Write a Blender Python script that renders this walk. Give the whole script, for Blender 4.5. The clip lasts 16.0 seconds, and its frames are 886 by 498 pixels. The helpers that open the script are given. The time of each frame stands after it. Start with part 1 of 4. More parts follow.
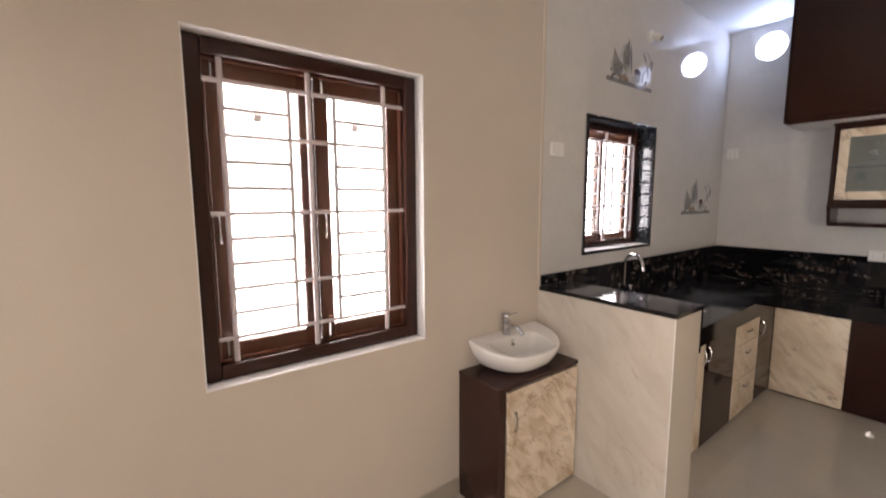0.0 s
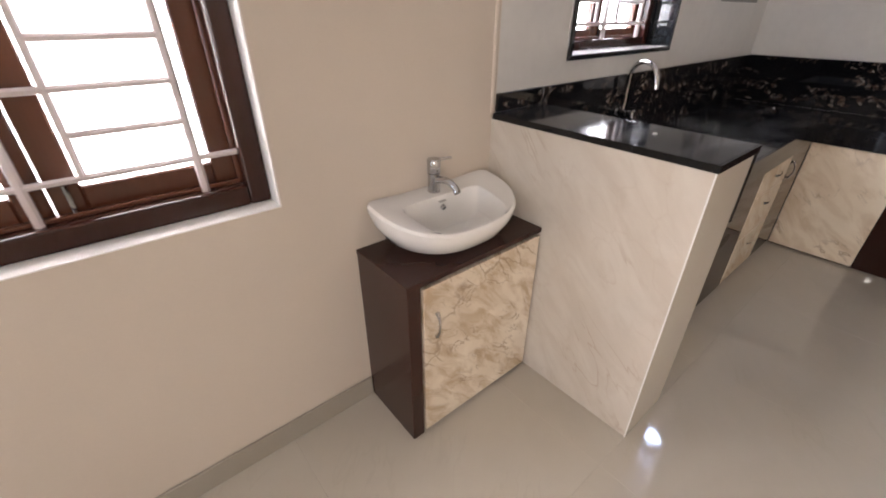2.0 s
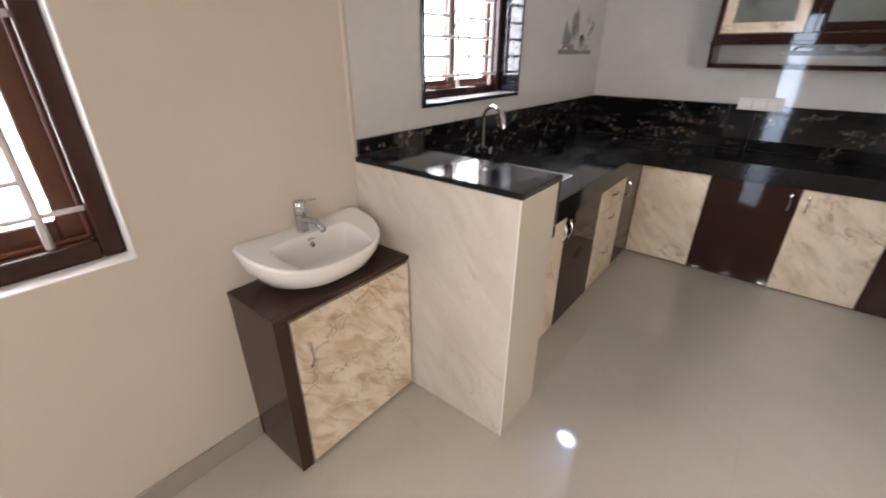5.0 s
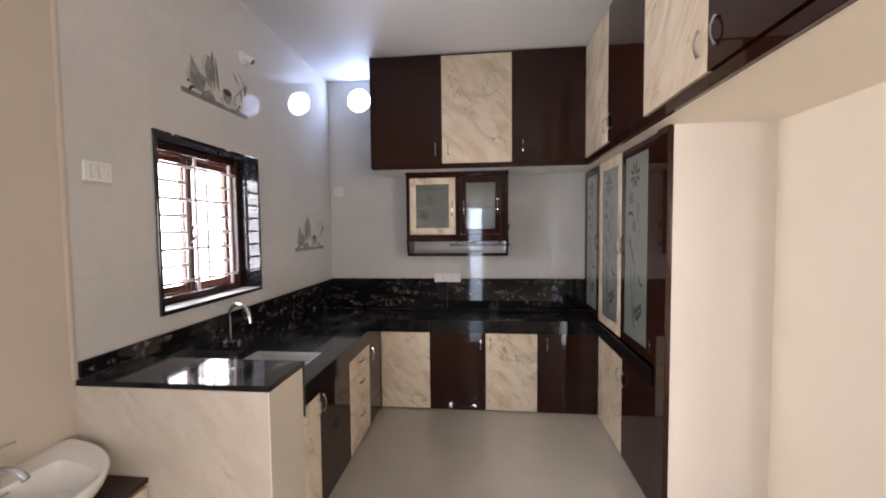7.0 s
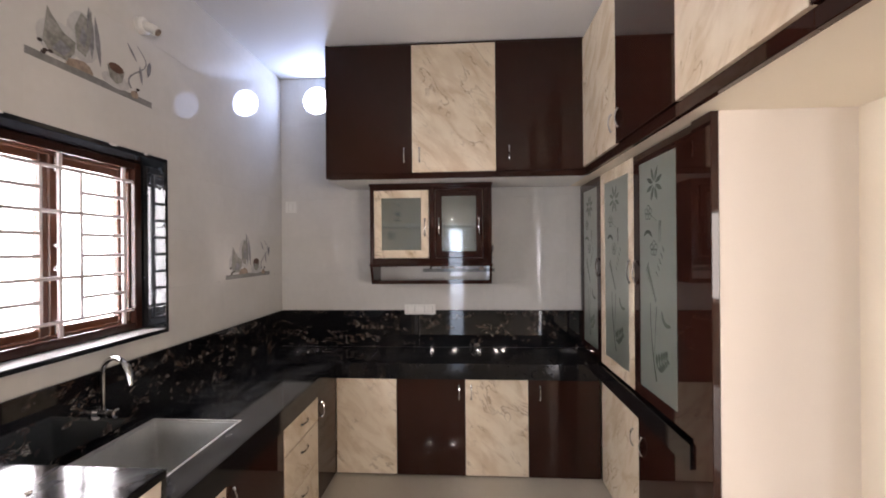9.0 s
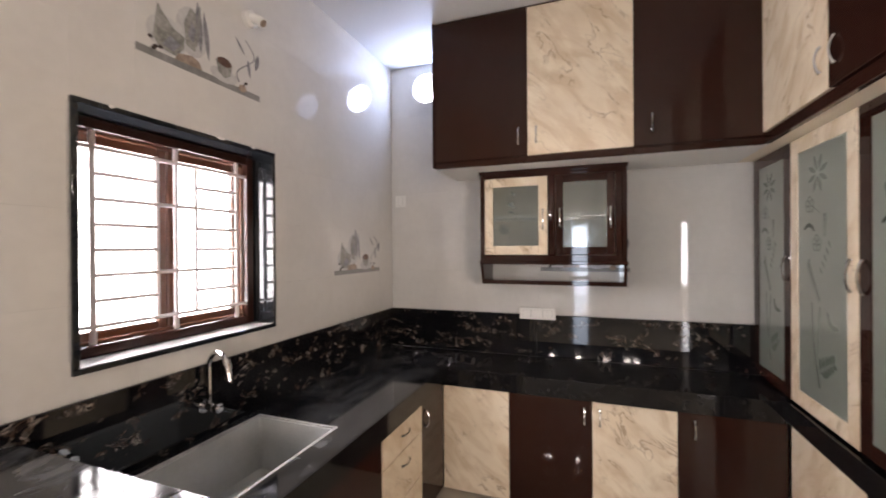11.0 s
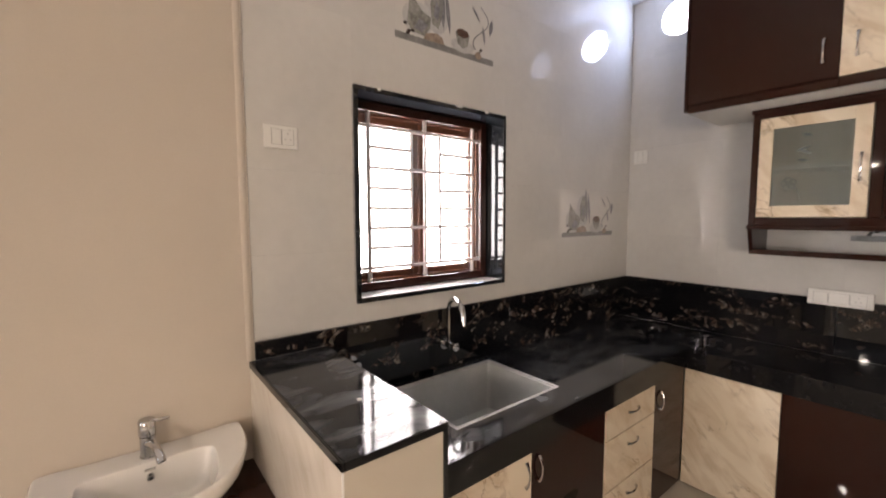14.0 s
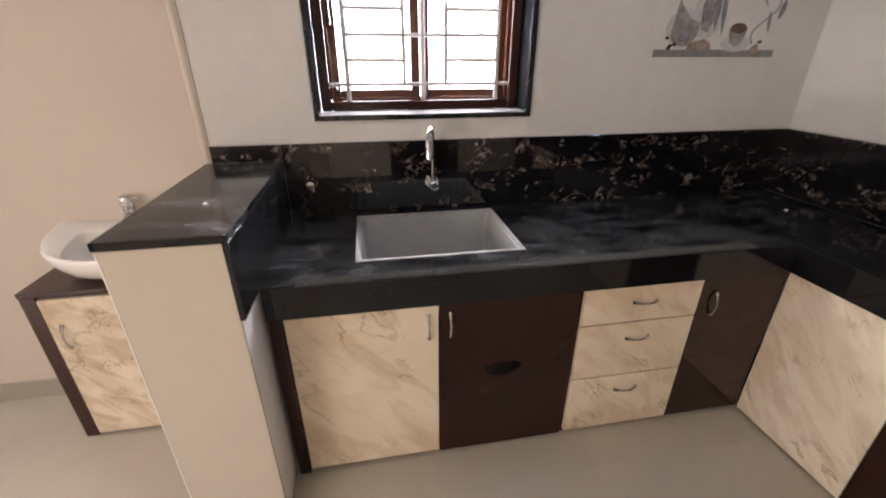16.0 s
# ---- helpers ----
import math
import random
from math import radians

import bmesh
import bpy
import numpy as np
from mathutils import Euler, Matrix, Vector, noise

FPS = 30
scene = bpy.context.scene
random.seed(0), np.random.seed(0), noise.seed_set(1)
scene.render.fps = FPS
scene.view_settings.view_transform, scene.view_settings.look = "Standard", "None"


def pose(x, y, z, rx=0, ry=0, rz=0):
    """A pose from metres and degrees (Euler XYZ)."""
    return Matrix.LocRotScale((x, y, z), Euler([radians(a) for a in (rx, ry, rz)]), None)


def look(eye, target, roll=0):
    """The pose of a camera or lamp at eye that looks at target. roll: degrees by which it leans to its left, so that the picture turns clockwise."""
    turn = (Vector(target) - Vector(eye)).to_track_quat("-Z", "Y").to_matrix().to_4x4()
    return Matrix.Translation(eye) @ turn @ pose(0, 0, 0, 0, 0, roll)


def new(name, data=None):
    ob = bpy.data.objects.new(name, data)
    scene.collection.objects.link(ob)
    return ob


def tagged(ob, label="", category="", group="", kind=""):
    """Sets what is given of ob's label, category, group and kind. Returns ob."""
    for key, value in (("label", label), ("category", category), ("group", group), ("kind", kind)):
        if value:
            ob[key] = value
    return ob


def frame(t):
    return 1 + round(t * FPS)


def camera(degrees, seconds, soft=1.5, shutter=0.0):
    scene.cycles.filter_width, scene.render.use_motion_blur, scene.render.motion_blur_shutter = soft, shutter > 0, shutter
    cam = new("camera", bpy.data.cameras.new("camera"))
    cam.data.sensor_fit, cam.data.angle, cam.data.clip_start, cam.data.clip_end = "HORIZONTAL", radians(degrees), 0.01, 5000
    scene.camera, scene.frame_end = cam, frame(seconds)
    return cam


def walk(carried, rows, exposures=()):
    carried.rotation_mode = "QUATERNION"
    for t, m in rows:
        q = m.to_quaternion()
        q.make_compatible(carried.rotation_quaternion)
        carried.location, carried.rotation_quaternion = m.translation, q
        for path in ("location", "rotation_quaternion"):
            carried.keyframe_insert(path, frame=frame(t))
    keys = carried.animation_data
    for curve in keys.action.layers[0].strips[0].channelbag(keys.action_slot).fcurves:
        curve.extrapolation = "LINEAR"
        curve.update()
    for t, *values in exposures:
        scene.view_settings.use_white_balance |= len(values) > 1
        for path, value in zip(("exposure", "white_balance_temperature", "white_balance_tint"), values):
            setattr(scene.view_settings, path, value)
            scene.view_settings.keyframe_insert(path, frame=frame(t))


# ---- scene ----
cam = camera(94.4, 16.0, soft=1.8, shutter=0.4)
PATH = [
    (0, (0.015, 0.011, 1.597), (1.215, 1.594, 1.361), -0.2),
    (0.5, (0.164, 0.065, 1.542), (1.341, 1.612, 1.071), -0.3),
    (0.8, (0.295, 0.172, 1.515), (1.471, 1.674, 0.914), -0.3),
    (1, (0.384, 0.238, 1.505), (1.545, 1.712, 0.813), -0.1),
    (1.5, (0.6, 0.386, 1.444), (1.733, 1.789, 0.578), -0.1),
    (2, (0.79, 0.499, 1.407), (1.898, 1.828, 0.405), 0.2),
    (2.5, (0.91, 0.599, 1.365), (1.995, 1.886, 0.284), 0.5),
    (3, (0.966, 0.652, 1.334), (2.04, 1.915, 0.215), 0.6),
    (5.3, (0.784, 0.222, 1.514), (2.339, 1.214, 0.741), 0.3),
    (5.5, (0.734, 0.228, 1.542), (2.407, 1.078, 0.853), 0.3),
    (6, (0.614, 0.109, 1.596), (2.477, 0.67, 1.131), -0.0),
    (6.5, (0.549, 0.029, 1.641), (2.504, 0.372, 1.388), -0.3),
    (7, (0.553, 0.015, 1.653), (2.539, 0.228, 1.55), -0.6),
    (7.5, (0.614, 0.016, 1.66), (2.608, 0.17, 1.626), -0.6),
    (8, (0.789, 0.007, 1.646), (2.785, 0.131, 1.639), -0.5),
    (8.1, (0.845, 0.011, 1.64), (2.842, 0.124, 1.64), -0.5),
    (8.2, (0.88, 0.008, 1.643), (2.877, 0.116, 1.645), -0.5),
    (10.3, (1.578, 0.0, 1.664), (3.55, 0.337, 1.652), -0.5),
    (10.4, (1.572, 0.003, 1.657), (3.535, 0.384, 1.647), -0.5),
    (10.5, (1.581, -0.018, 1.66), (3.529, 0.433, 1.649), -0.6),
    (11, (1.562, 0.019, 1.641), (3.439, 0.707, 1.636), -0.4),
    (11.5, (1.553, 0.01, 1.624), (3.298, 0.986, 1.632), -0.8),
    (12, (1.535, 0.009, 1.624), (3.131, 1.214, 1.629), -0.7),
    (12.5, (1.532, 0.008, 1.621), (2.994, 1.373, 1.625), -0.6),
    (13, (1.52, 0.018, 1.631), (2.895, 1.471, 1.614), -0.5),
    (13.5, (1.534, 0.019, 1.625), (2.846, 1.528, 1.57), -0.5),
    (14, (1.611, 0.02, 1.604), (2.846, 1.585, 1.444), -0.2),
    (14.5, (1.782, 0.025, 1.559), (2.87, 1.668, 1.214), 0.1),
    (15, (2.004, -0.003, 1.508), (2.881, 1.719, 0.99), 0.5),
    (15.5, (2.319, -0.12, 1.485), (2.906, 1.66, 0.787), 0.1),
    (16, (2.612, -0.166, 1.459), (2.927, 1.62, 0.616), 0.0),
]
walk(cam, [(t, look(eye, target, roll)) for t, eye, target, roll in PATH],
     exposures=[(0.0, -0.10, 6800, 20), (3.0, 0.24, 6250, 18), (5.5, 0.18, 6350, 17), (8.0, -0.05, 6600, 20), (10.5, 0.38, 6850, 20), (12.5, 0.17, 7080, 20), (14.5, 0.24, 7220, 20), (16.0, 0.46, 6650, 20)])

# ---- the plan, in metres ----
XE, YN, YD, ZC = 4.69, 1.624, 1.620, 3.15      # east tiles, north tiles, north plaster, ceiling
YS, XW, YSH = -1.45, -6.2, -4.2                # wall behind the pantry, west wall, south wall of the hall
XH0, XH1, YH = 1.963, 2.245, 0.82              # half wall
ZK, ZL, ZB = 0.83, 1.075, 1.14                 # worktop, ledge, top of the black splashback
W1 = (0.181, 1.124, 0.922, 2.166)              # dining window opening x0 x1 z0 z1
W2 = (2.40, 3.312, 1.228, 2.15)                # kitchen window, outside of its granite lining
SOF = 2.175                                    # underside of the lofts
XL, YL = 4.15, -0.83                           # loft fronts
YP, XP = -0.95, 2.815                           # pantry front, its west end
ZBEAM = 2.30                                   # underside of the unseen beam added behind the dining place
HOLE = (1.304, 2.956, 0.118)                   # round ventilator y z radius

# ---- world and light ----
world = bpy.data.worlds.new("sky")
scene.world = world
world.use_nodes = True
wn = world.node_tree.nodes
sky = wn.new("ShaderNodeTexSky")
sky.sky_type, sky.sun_disc = "NISHITA", False
sky.sun_elevation, sky.sun_rotation = radians(55), radians(200)
wn["Background"].inputs["Strength"].default_value = 0.12
world.node_tree.links.new(sky.outputs["Color"], wn["Background"].inputs["Color"])


def area_lamp(name, m, sx, sy, watts, colour, shape="RECTANGLE", spread=180):
    d = bpy.data.lights.new(name, "AREA")
    d.shape, d.size, d.size_y, d.energy, d.color = shape, sx, sy, watts, colour
    d.spread = radians(spread)
    ob = new(name, d)
    ob.matrix_world = m
    return ob


area_lamp("window_light_dining", look((0.652, 1.90, 1.544), (0.652, 0, 1.544)), 0.96, 1.26, 50, (1.0, 0.97, 0.95))
area_lamp("window_light_kitchen", look((2.856, 1.875, 1.69), (2.856, 0, 1.69)), 0.90, 0.92, 48, (0.95, 0.97, 1.0))
area_lamp("ventilator_light", look((XE + 0.012, HOLE[0], HOLE[1]), (0, HOLE[0], HOLE[1])), 0.236, 0.236, 6.2, (0.46, 0.63, 1.0), "DISK")
area_lamp("hall_door_light", look((XW - 0.12, 0.42, 1.17), (0, 0.42, 1.17)), 0.43, 2.28, 48, (0.66, 0.82, 1.0))
area_lamp("hall_window_light", look((XW - 0.12, -2.7, 1.41), (0, -2.7, 1.41)), 0.76, 1.92, 130, (0.90, 0.95, 1.0))
# added fill from the unseen south side, brightens the kitchen's east wall
area_lamp("hall_south_light", look((-3.4, -4.32, 1.5), (-3.4, 0, 1.5)), 3.0, 1.5, 195, (1.0, 0.935, 0.85))


# ---- materials ----
class Nodes:
    def __init__(self, name):
        self.m = bpy.data.materials.new(name)
        self.m.use_nodes = True
        self.t = self.m.node_tree
        self.p = self.t.nodes["Principled BSDF"]

    def n(self, kind, **kw):
        node = self.t.nodes.new("ShaderNode" + kind)
        for k, v in kw.items():
            node.inputs[k.replace("_", " ")].default_value = v
        return node

    def l(self, a, b):
        self.t.links.new(a, b)

    def coords(self, scale=(1, 1, 1), rot=(0, 0, 0), shuffle=True):
        tc, mp = self.n("TexCoord"), self.n("Mapping")
        mp.inputs["Scale"].default_value = scale
        mp.inputs["Rotation"].default_value = [radians(a) for a in rot]
        self.l(tc.outputs["Object"], mp.inputs["Vector"])
        if shuffle:
            oi, mul = self.n("ObjectInfo"), self.n("Math")
            mul.operation = "MULTIPLY"
            mul.inputs[1].default_value = 37.0
            self.l(oi.outputs["Random"], mul.inputs[0])
            comb = self.n("CombineXYZ")
            for k in ("X", "Y", "Z"):
                self.l(mul.outputs[0], comb.inputs[k])
            self.l(comb.outputs[0], mp.inputs["Location"])
        return mp.outputs["Vector"]

    def noise(self, vec, scale, detail=4, rough=0.55, dist=0.0):
        x = self.n("TexNoise", Scale=scale, Detail=detail, Roughness=rough, Distortion=dist)
        self.l(vec, x.inputs["Vector"])
        return x.outputs["Fac"]

    def ramp(self, fac, *stops):
        r = self.n("ValToRGB")
        els = r.color_ramp.elements
        while len(els) < len(stops):
            els.new(0.5)
        for e, (pos, col) in zip(els, stops):
            e.position = pos
            e.color = (*col, 1) if len(col) == 3 else col
        self.l(fac, r.inputs["Fac"])
        return r.outputs["Color"]

    def mix(self, fac, a, b, kind="MIX"):
        x = self.t.nodes.new("ShaderNodeMix")
        x.data_type, x.blend_type = "RGBA", kind
        for sock, v in ((x.inputs[0], fac), (x.inputs[6], a), (x.inputs[7], b)):
            if isinstance(v, (int, float)):
                sock.default_value = v
            elif isinstance(v, tuple):
                sock.default_value = (*v, 1)
            else:
                self.l(v, sock)
        return x.outputs[2]

    def bump(self, fac, strength=0.1, dist=0.002):
        b = self.n("Bump", Strength=strength, Distance=dist)
        self.l(fac, b.inputs["Height"])
        self.l(b.outputs["Normal"], self.p.inputs["Normal"])

    def set(self, **kw):
        for k, v in kw.items():
            sock = self.p.inputs[k.replace("_", " ")]
            if hasattr(v, "is_output"):
                self.l(v, sock)
            else:
                sock.default_value = (*v, 1) if isinstance(v, tuple) and len(v) == 3 else v
        return self

    def rough(self, fac, lo, hi):
        mr = self.n("MapRange")
        mr.inputs["To Min"].default_value, mr.inputs["To Max"].default_value = lo, hi
        self.l(fac, mr.inputs["Value"])
        self.l(mr.outputs["Result"], self.p.inputs["Roughness"])


def plain(name, colour, rough, metal=0.0, spots=8.0, amount=0.12, bump=0.0, fine=60.0, coat=0.0, shuffle=True):
    """A surface of one colour with broad and fine variation."""
    k = Nodes(name)
    v = k.coords(shuffle=shuffle)
    big, small = k.noise(v, spots, 3), k.noise(v, fine, 3)
    dark = tuple(c * (1 - amount) for c in colour)
    lite = tuple(min(1, c * (1 + amount * 0.6)) for c in colour)
    c1 = k.ramp(big, (0.3, dark), (0.7, lite))
    c2 = k.mix(0.25, c1, k.ramp(small, (0.3, dark), (0.7, lite)))
    k.set(Base_Color=c2, Metallic=metal, Coat_Weight=coat, Coat_Roughness=0.04)
    k.rough(big, max(0.02, rough * 0.8), min(1, rough * 1.2))
    if bump:
        k.bump(small, bump, 0.001)
    return k.m


def marble(name, pale, mid, vein, scale=1.0, rough=0.14, strength=1.0, shuffle=True, crack=0.0):
    """Polished beige marble: clouded ground, long diagonal streaks and thin broken brown veins."""
    k = Nodes(name)
    v = k.coords((1, 1, 1), (0, 0, 0), shuffle)
    sep, comb = k.n("SeparateXYZ"), k.n("CombineXYZ")
    k.l(v, sep.inputs[0])

    def op(kind, a, b):
        m = k.n("Math")
        m.operation = kind
        for sock, val in zip(m.inputs, (a, b)):
            if isinstance(val, (int, float)):
                sock.default_value = val
            else:
                k.l(val, sock)
        return m.outputs[0]
    u = op("SUBTRACT", sep.outputs["Y"], sep.outputs["X"])
    k.l(op("ADD", u, sep.outputs["Z"]), comb.inputs["X"])
    k.l(op("MULTIPLY", op("SUBTRACT", u, sep.outputs["Z"]), 3.1), comb.inputs["Y"])
    k.l(op("ADD", sep.outputs["X"], sep.outputs["Y"]), comb.inputs["Z"])
    st = comb.outputs[0]
    cloud = k.noise(v, 3.2 * scale, 5, 0.58, 0.8)
    streak = k.noise(st, 2.8 * scale, 5, 0.55, 0.6)
    ground = k.ramp(cloud, (0.35, pale), (0.68, tuple(0.5 * (p + m) for p, m in zip(pale, mid))))
    s2 = k.ramp(streak, (0.45, (0, 0, 0)), (0.64, (strength,) * 3))
    c = k.mix(s2, ground, mid)
    lines = k.noise(st, 2.0 * scale, 4, 0.55, 0.7)
    ridge = k.ramp(lines, (0.472, (0, 0, 0)), (0.5, (1, 1, 1)), (0.508, (0, 0, 0)))
    gate = k.ramp(k.noise(v, 5.0 * scale, 3), (0.47, (0, 0, 0)), (0.62, (1, 1, 1)))
    both = k.mix(1.0, ridge, gate, "MULTIPLY")
    fac = k.mix(1.0, both, (0.72 * strength,) * 3, "MULTIPLY")
    c = k.mix(fac, c, vein)
    if crack:
        warp = k.t.nodes.new("ShaderNodeVectorMath")
        warp.operation = "MULTIPLY_ADD"
        nz = k.n("TexNoise", Scale=7.0, Detail=4.0)
        k.l(v, nz.inputs["Vector"])
        k.l(nz.outputs["Color"], warp.inputs[0])
        warp.inputs[1].default_value = (0.34, 0.34, 0.34)
        k.l(st, warp.inputs[2])
        vor = k.n("TexVoronoi", Scale=3.4)
        vor.feature = "DISTANCE_TO_EDGE"
        k.l(warp.outputs[0], vor.inputs["Vector"])
        edge = k.ramp(vor.outputs["Distance"], (0.0, (crack,) * 3), (0.045, (0, 0, 0)))
        gate2 = k.ramp(k.noise(v, 4.2, 3), (0.47, (0, 0, 0)), (0.58, (1, 1, 1)))
        c = k.mix(k.mix(1.0, edge, gate2, "MULTIPLY"), c, vein)
    k.set(Base_Color=c, Specular_IOR_Level=0.5)
    k.rough(cloud, rough * 0.7, rough * 1.4)
    return k.m


def portoro(name):
    """Black polished splashback stone with drifts of gold and white flecks."""
    k = Nodes(name)
    v = k.coords((1, 1, 1), shuffle=False)
    drift = k.noise(k.coords((1, 1, 1.8), shuffle=False), 7.5, 2, 0.5, 0.4)
    crumbs = k.noise(k.coords((1, 1, 1.2), shuffle=False), 11, 5, 0.6, 3.0)
    rid = k.ramp(crumbs, (0.52, (0, 0, 0)), (0.552, (1, 1, 1)), (0.575, (0.18, 0.18, 0.18)), (0.70, (0, 0, 0)))
    gate = k.ramp(drift, (0.525, (0, 0, 0)), (0.60, (1, 1, 1)))
    fac = k.mix(1.0, rid, gate, "MULTIPLY")
    hue = k.ramp(k.noise(v, 30, 2), (0.35, (0.09, 0.052, 0.038)), (0.5, (0.17, 0.115, 0.08)), (0.64, (0.50, 0.44, 0.38)))
    k.set(Base_Color=k.mix(fac, (0.006, 0.006, 0.007), hue))
    k.rough(drift, 0.025, 0.06)
    return k.m


def granite(name, dust, gloss=0.022):
    """Near-black granite worktop with pale dust wiped about on it."""
    k = Nodes(name)
    v = k.coords(shuffle=False)
    speck = k.ramp(k.noise(v, 260, 2), (0.62, (0.008, 0.008, 0.009)), (0.8, (0.05, 0.05, 0.055)))
    smear = k.noise(k.coords((1, 2.2, 1), (0, 0, 24), False), 4.2, 6, 0.56, 0.7)
    fac = k.ramp(smear, (0.42, (0, 0, 0)), (0.75, (dust,) * 3))
    k.set(Base_Color=k.mix(fac, speck, (0.42, 0.43, 0.45)))
    k.rough(smear, gloss, gloss + 0.5 * dust)
    return k.m


def walltile(name, colour, rough):
    k = Nodes(name)
    v = k.coords()
    big, fine = k.noise(v, 3.0, 4), k.noise(v, 24, 4)
    a, b = tuple(c * 0.93 for c in colour), tuple(min(1, c * 1.03) for c in colour)
    k.set(Base_Color=k.mix(0.3, k.ramp(big, (0.3, a), (0.7, b)), k.ramp(fine, (0.3, a), (0.7, b))))
    k.rough(big, rough * 0.7, rough * 1.5)
    k.bump(k.noise(v, 2.6, 2), 0.09, 0.003)
    return k.m


def wood(name, dark, lite, rough=0.22):
    k = Nodes(name)
    v = k.coords((6, 6, 1.2))
    g = k.noise(v, 3.0, 6, 0.65, 0.8)
    fine = k.noise(k.coords((90, 90, 3)), 2.0, 3)
    c = k.ramp(g, (0.3, dark), (0.7, lite))
    k.set(Base_Color=k.mix(0.25, c, k.ramp(fine, (0.3, dark), (0.7, lite))))
    k.rough(g, rough * 0.8, rough * 1.3)
    k.bump(fine, 0.02, 0.001)
    return k.m


def clear_glass(name):
    k = Nodes(name)
    k.set(Base_Color=(0.95, 0.97, 0.97), Roughness=0.02, Transmission_Weight=1.0, IOR=1.45)
    return k.m


def frosted(name, trans=0.5, rough=0.39, tint=(0.375, 0.42, 0.365)):
    k = Nodes(name)
    v = k.coords()
    f = k.noise(v, 180, 2)
    k.set(Base_Color=k.ramp(f, (0.3, tuple(c * 0.95 for c in tint)), (0.7, tuple(c * 1.05 for c in tint))), Transmission_Weight=trans, IOR=1.45,
          Coat_Weight=1.0, Coat_Roughness=0.02)
    k.rough(f, rough - 0.05, rough + 0.05)
    return k.m


def glow(name, colour, power):
    k = Nodes(name)
    k.set(Base_Color=colour, Emission_Color=colour, Emission_Strength=power)
    return k.m


PLASTER = plain("cream_wall_paint", (0.610, 0.535, 0.447), 0.75, spots=1.2, amount=0.05, bump=0.05, fine=140, shuffle=False)
# PALE and CREAM: the cream paint with brighter, warmer light put into its colour
PALE = plain("lit_cream_wall_paint", (0.80, 0.725, 0.635), 0.7, spots=1.2, amount=0.04, bump=0.05, fine=140, shuffle=False)
CREAM = plain("warm_lit_cream_paint", (0.85, 0.765, 0.625), 0.65, spots=1.1, amount=0.05, bump=0.05, fine=130, shuffle=False)
WHITE = plain("white_wall_paint", (0.82, 0.80, 0.77), 0.7, spots=1.0, amount=0.05, bump=0.04, fine=120, shuffle=False)
CEIL = plain("white_ceiling_paint", (0.80, 0.79, 0.78), 0.6, spots=0.8, amount=0.05, bump=0.05, fine=90, shuffle=False)
TILE = walltile("glossy_grey_white_tile", (0.665, 0.648, 0.612), 0.032)
FLOOR = marble("beige_vitrified_floor", (0.53, 0.487, 0.41), (0.49, 0.446, 0.37), (0.43, 0.385, 0.31), 0.6, 0.045, 0.3)
SKIRT = marble("grey_beige_skirting", (0.36, 0.325, 0.265), (0.32, 0.285, 0.23), (0.30, 0.265, 0.21), 0.8, 0.30, 0.15)
HALFE = marble("plain_cream_marble_tile", (0.60, 0.54, 0.45), (0.57, 0.51, 0.42), (0.50, 0.42, 0.32), 0.7, 0.09, 0.25)
HALFT = marble("cream_marble_wall_tile", (0.66, 0.60, 0.515), (0.56, 0.49, 0.405), (0.42, 0.31, 0.22), 0.75, 0.085, 0.7, True, 0.13)
MARB = marble("beige_marble_laminate", (0.81, 0.705, 0.55), (0.63, 0.495, 0.345), (0.25, 0.15, 0.08), 0.85, 0.10, 0.92)
MARBV = marble("cracked_brown_marble_laminate", (0.80, 0.71, 0.57), (0.52, 0.395, 0.26), (0.22, 0.13, 0.07), 1.35, 0.10, 1.0, True, 0.55)
DARK = plain("dark_brown_laminate", (0.027, 0.0088, 0.0058), 0.032, spots=9, amount=0.06, fine=90)
DARKM = plain("dark_brown_matt_board", (0.042, 0.017, 0.012), 0.2, spots=9, amount=0.06, fine=90)
for m_, f_ in ((DARK, 0.36), (DARKM, 0.36)):
    m_.node_tree.nodes["Principled BSDF"].inputs["Specular IOR Level"].default_value = f_
GRAN = granite("black_granite", 0.05)
GRANB = plain("polished_black_granite_edge", (0.008, 0.008, 0.009), 0.07, spots=40, amount=0.4, fine=220)
GRANB.node_tree.nodes["Principled BSDF"].inputs["Specular IOR Level"].default_value = 0.32
LEDGE = granite("dusty_ledge_granite", 0.25, 0.042)
LEDGE.node_tree.nodes["Principled BSDF"].inputs["Specular IOR Level"].default_value = 0.25
GRAND = granite("dusty_black_granite", 0.17)
PORT = portoro("black_gold_splashback")
LINING = plain("black_granite_lining", (0.012, 0.014, 0.016), 0.05, spots=30, amount=0.5, fine=200)
# grey of the cement line, and of the window sheen painted on the sill
RAW = plain("cement_and_sill_sheen", (0.42, 0.41, 0.40), 0.4, spots=12, amount=0.35)
CHROME = plain("chrome", (0.56, 0.56, 0.57), 0.06, 1.0, amount=0.04)
CERAM = plain("white_glazed_ceramic", (0.80, 0.78, 0.74), 0.10, amount=0.02, coat=0.6)
SINKM = plain("dull_grey_sink_steel", (0.39, 0.402, 0.395), 0.35, 0.0, spots=6, amount=0.15, bump=0.05)
SINKRIM = plain("cement_smeared_sink_rim", (0.42, 0.41, 0.39), 0.5, spots=40, amount=0.35, bump=0.3)
FRAMEW = wood("dark_varnished_frame_wood", (0.027, 0.0098, 0.0068), (0.040, 0.0142, 0.0096), 0.14)
SASHW = wood("red_brown_sash_wood", (0.066, 0.022, 0.012), (0.088, 0.031, 0.016), 0.22)
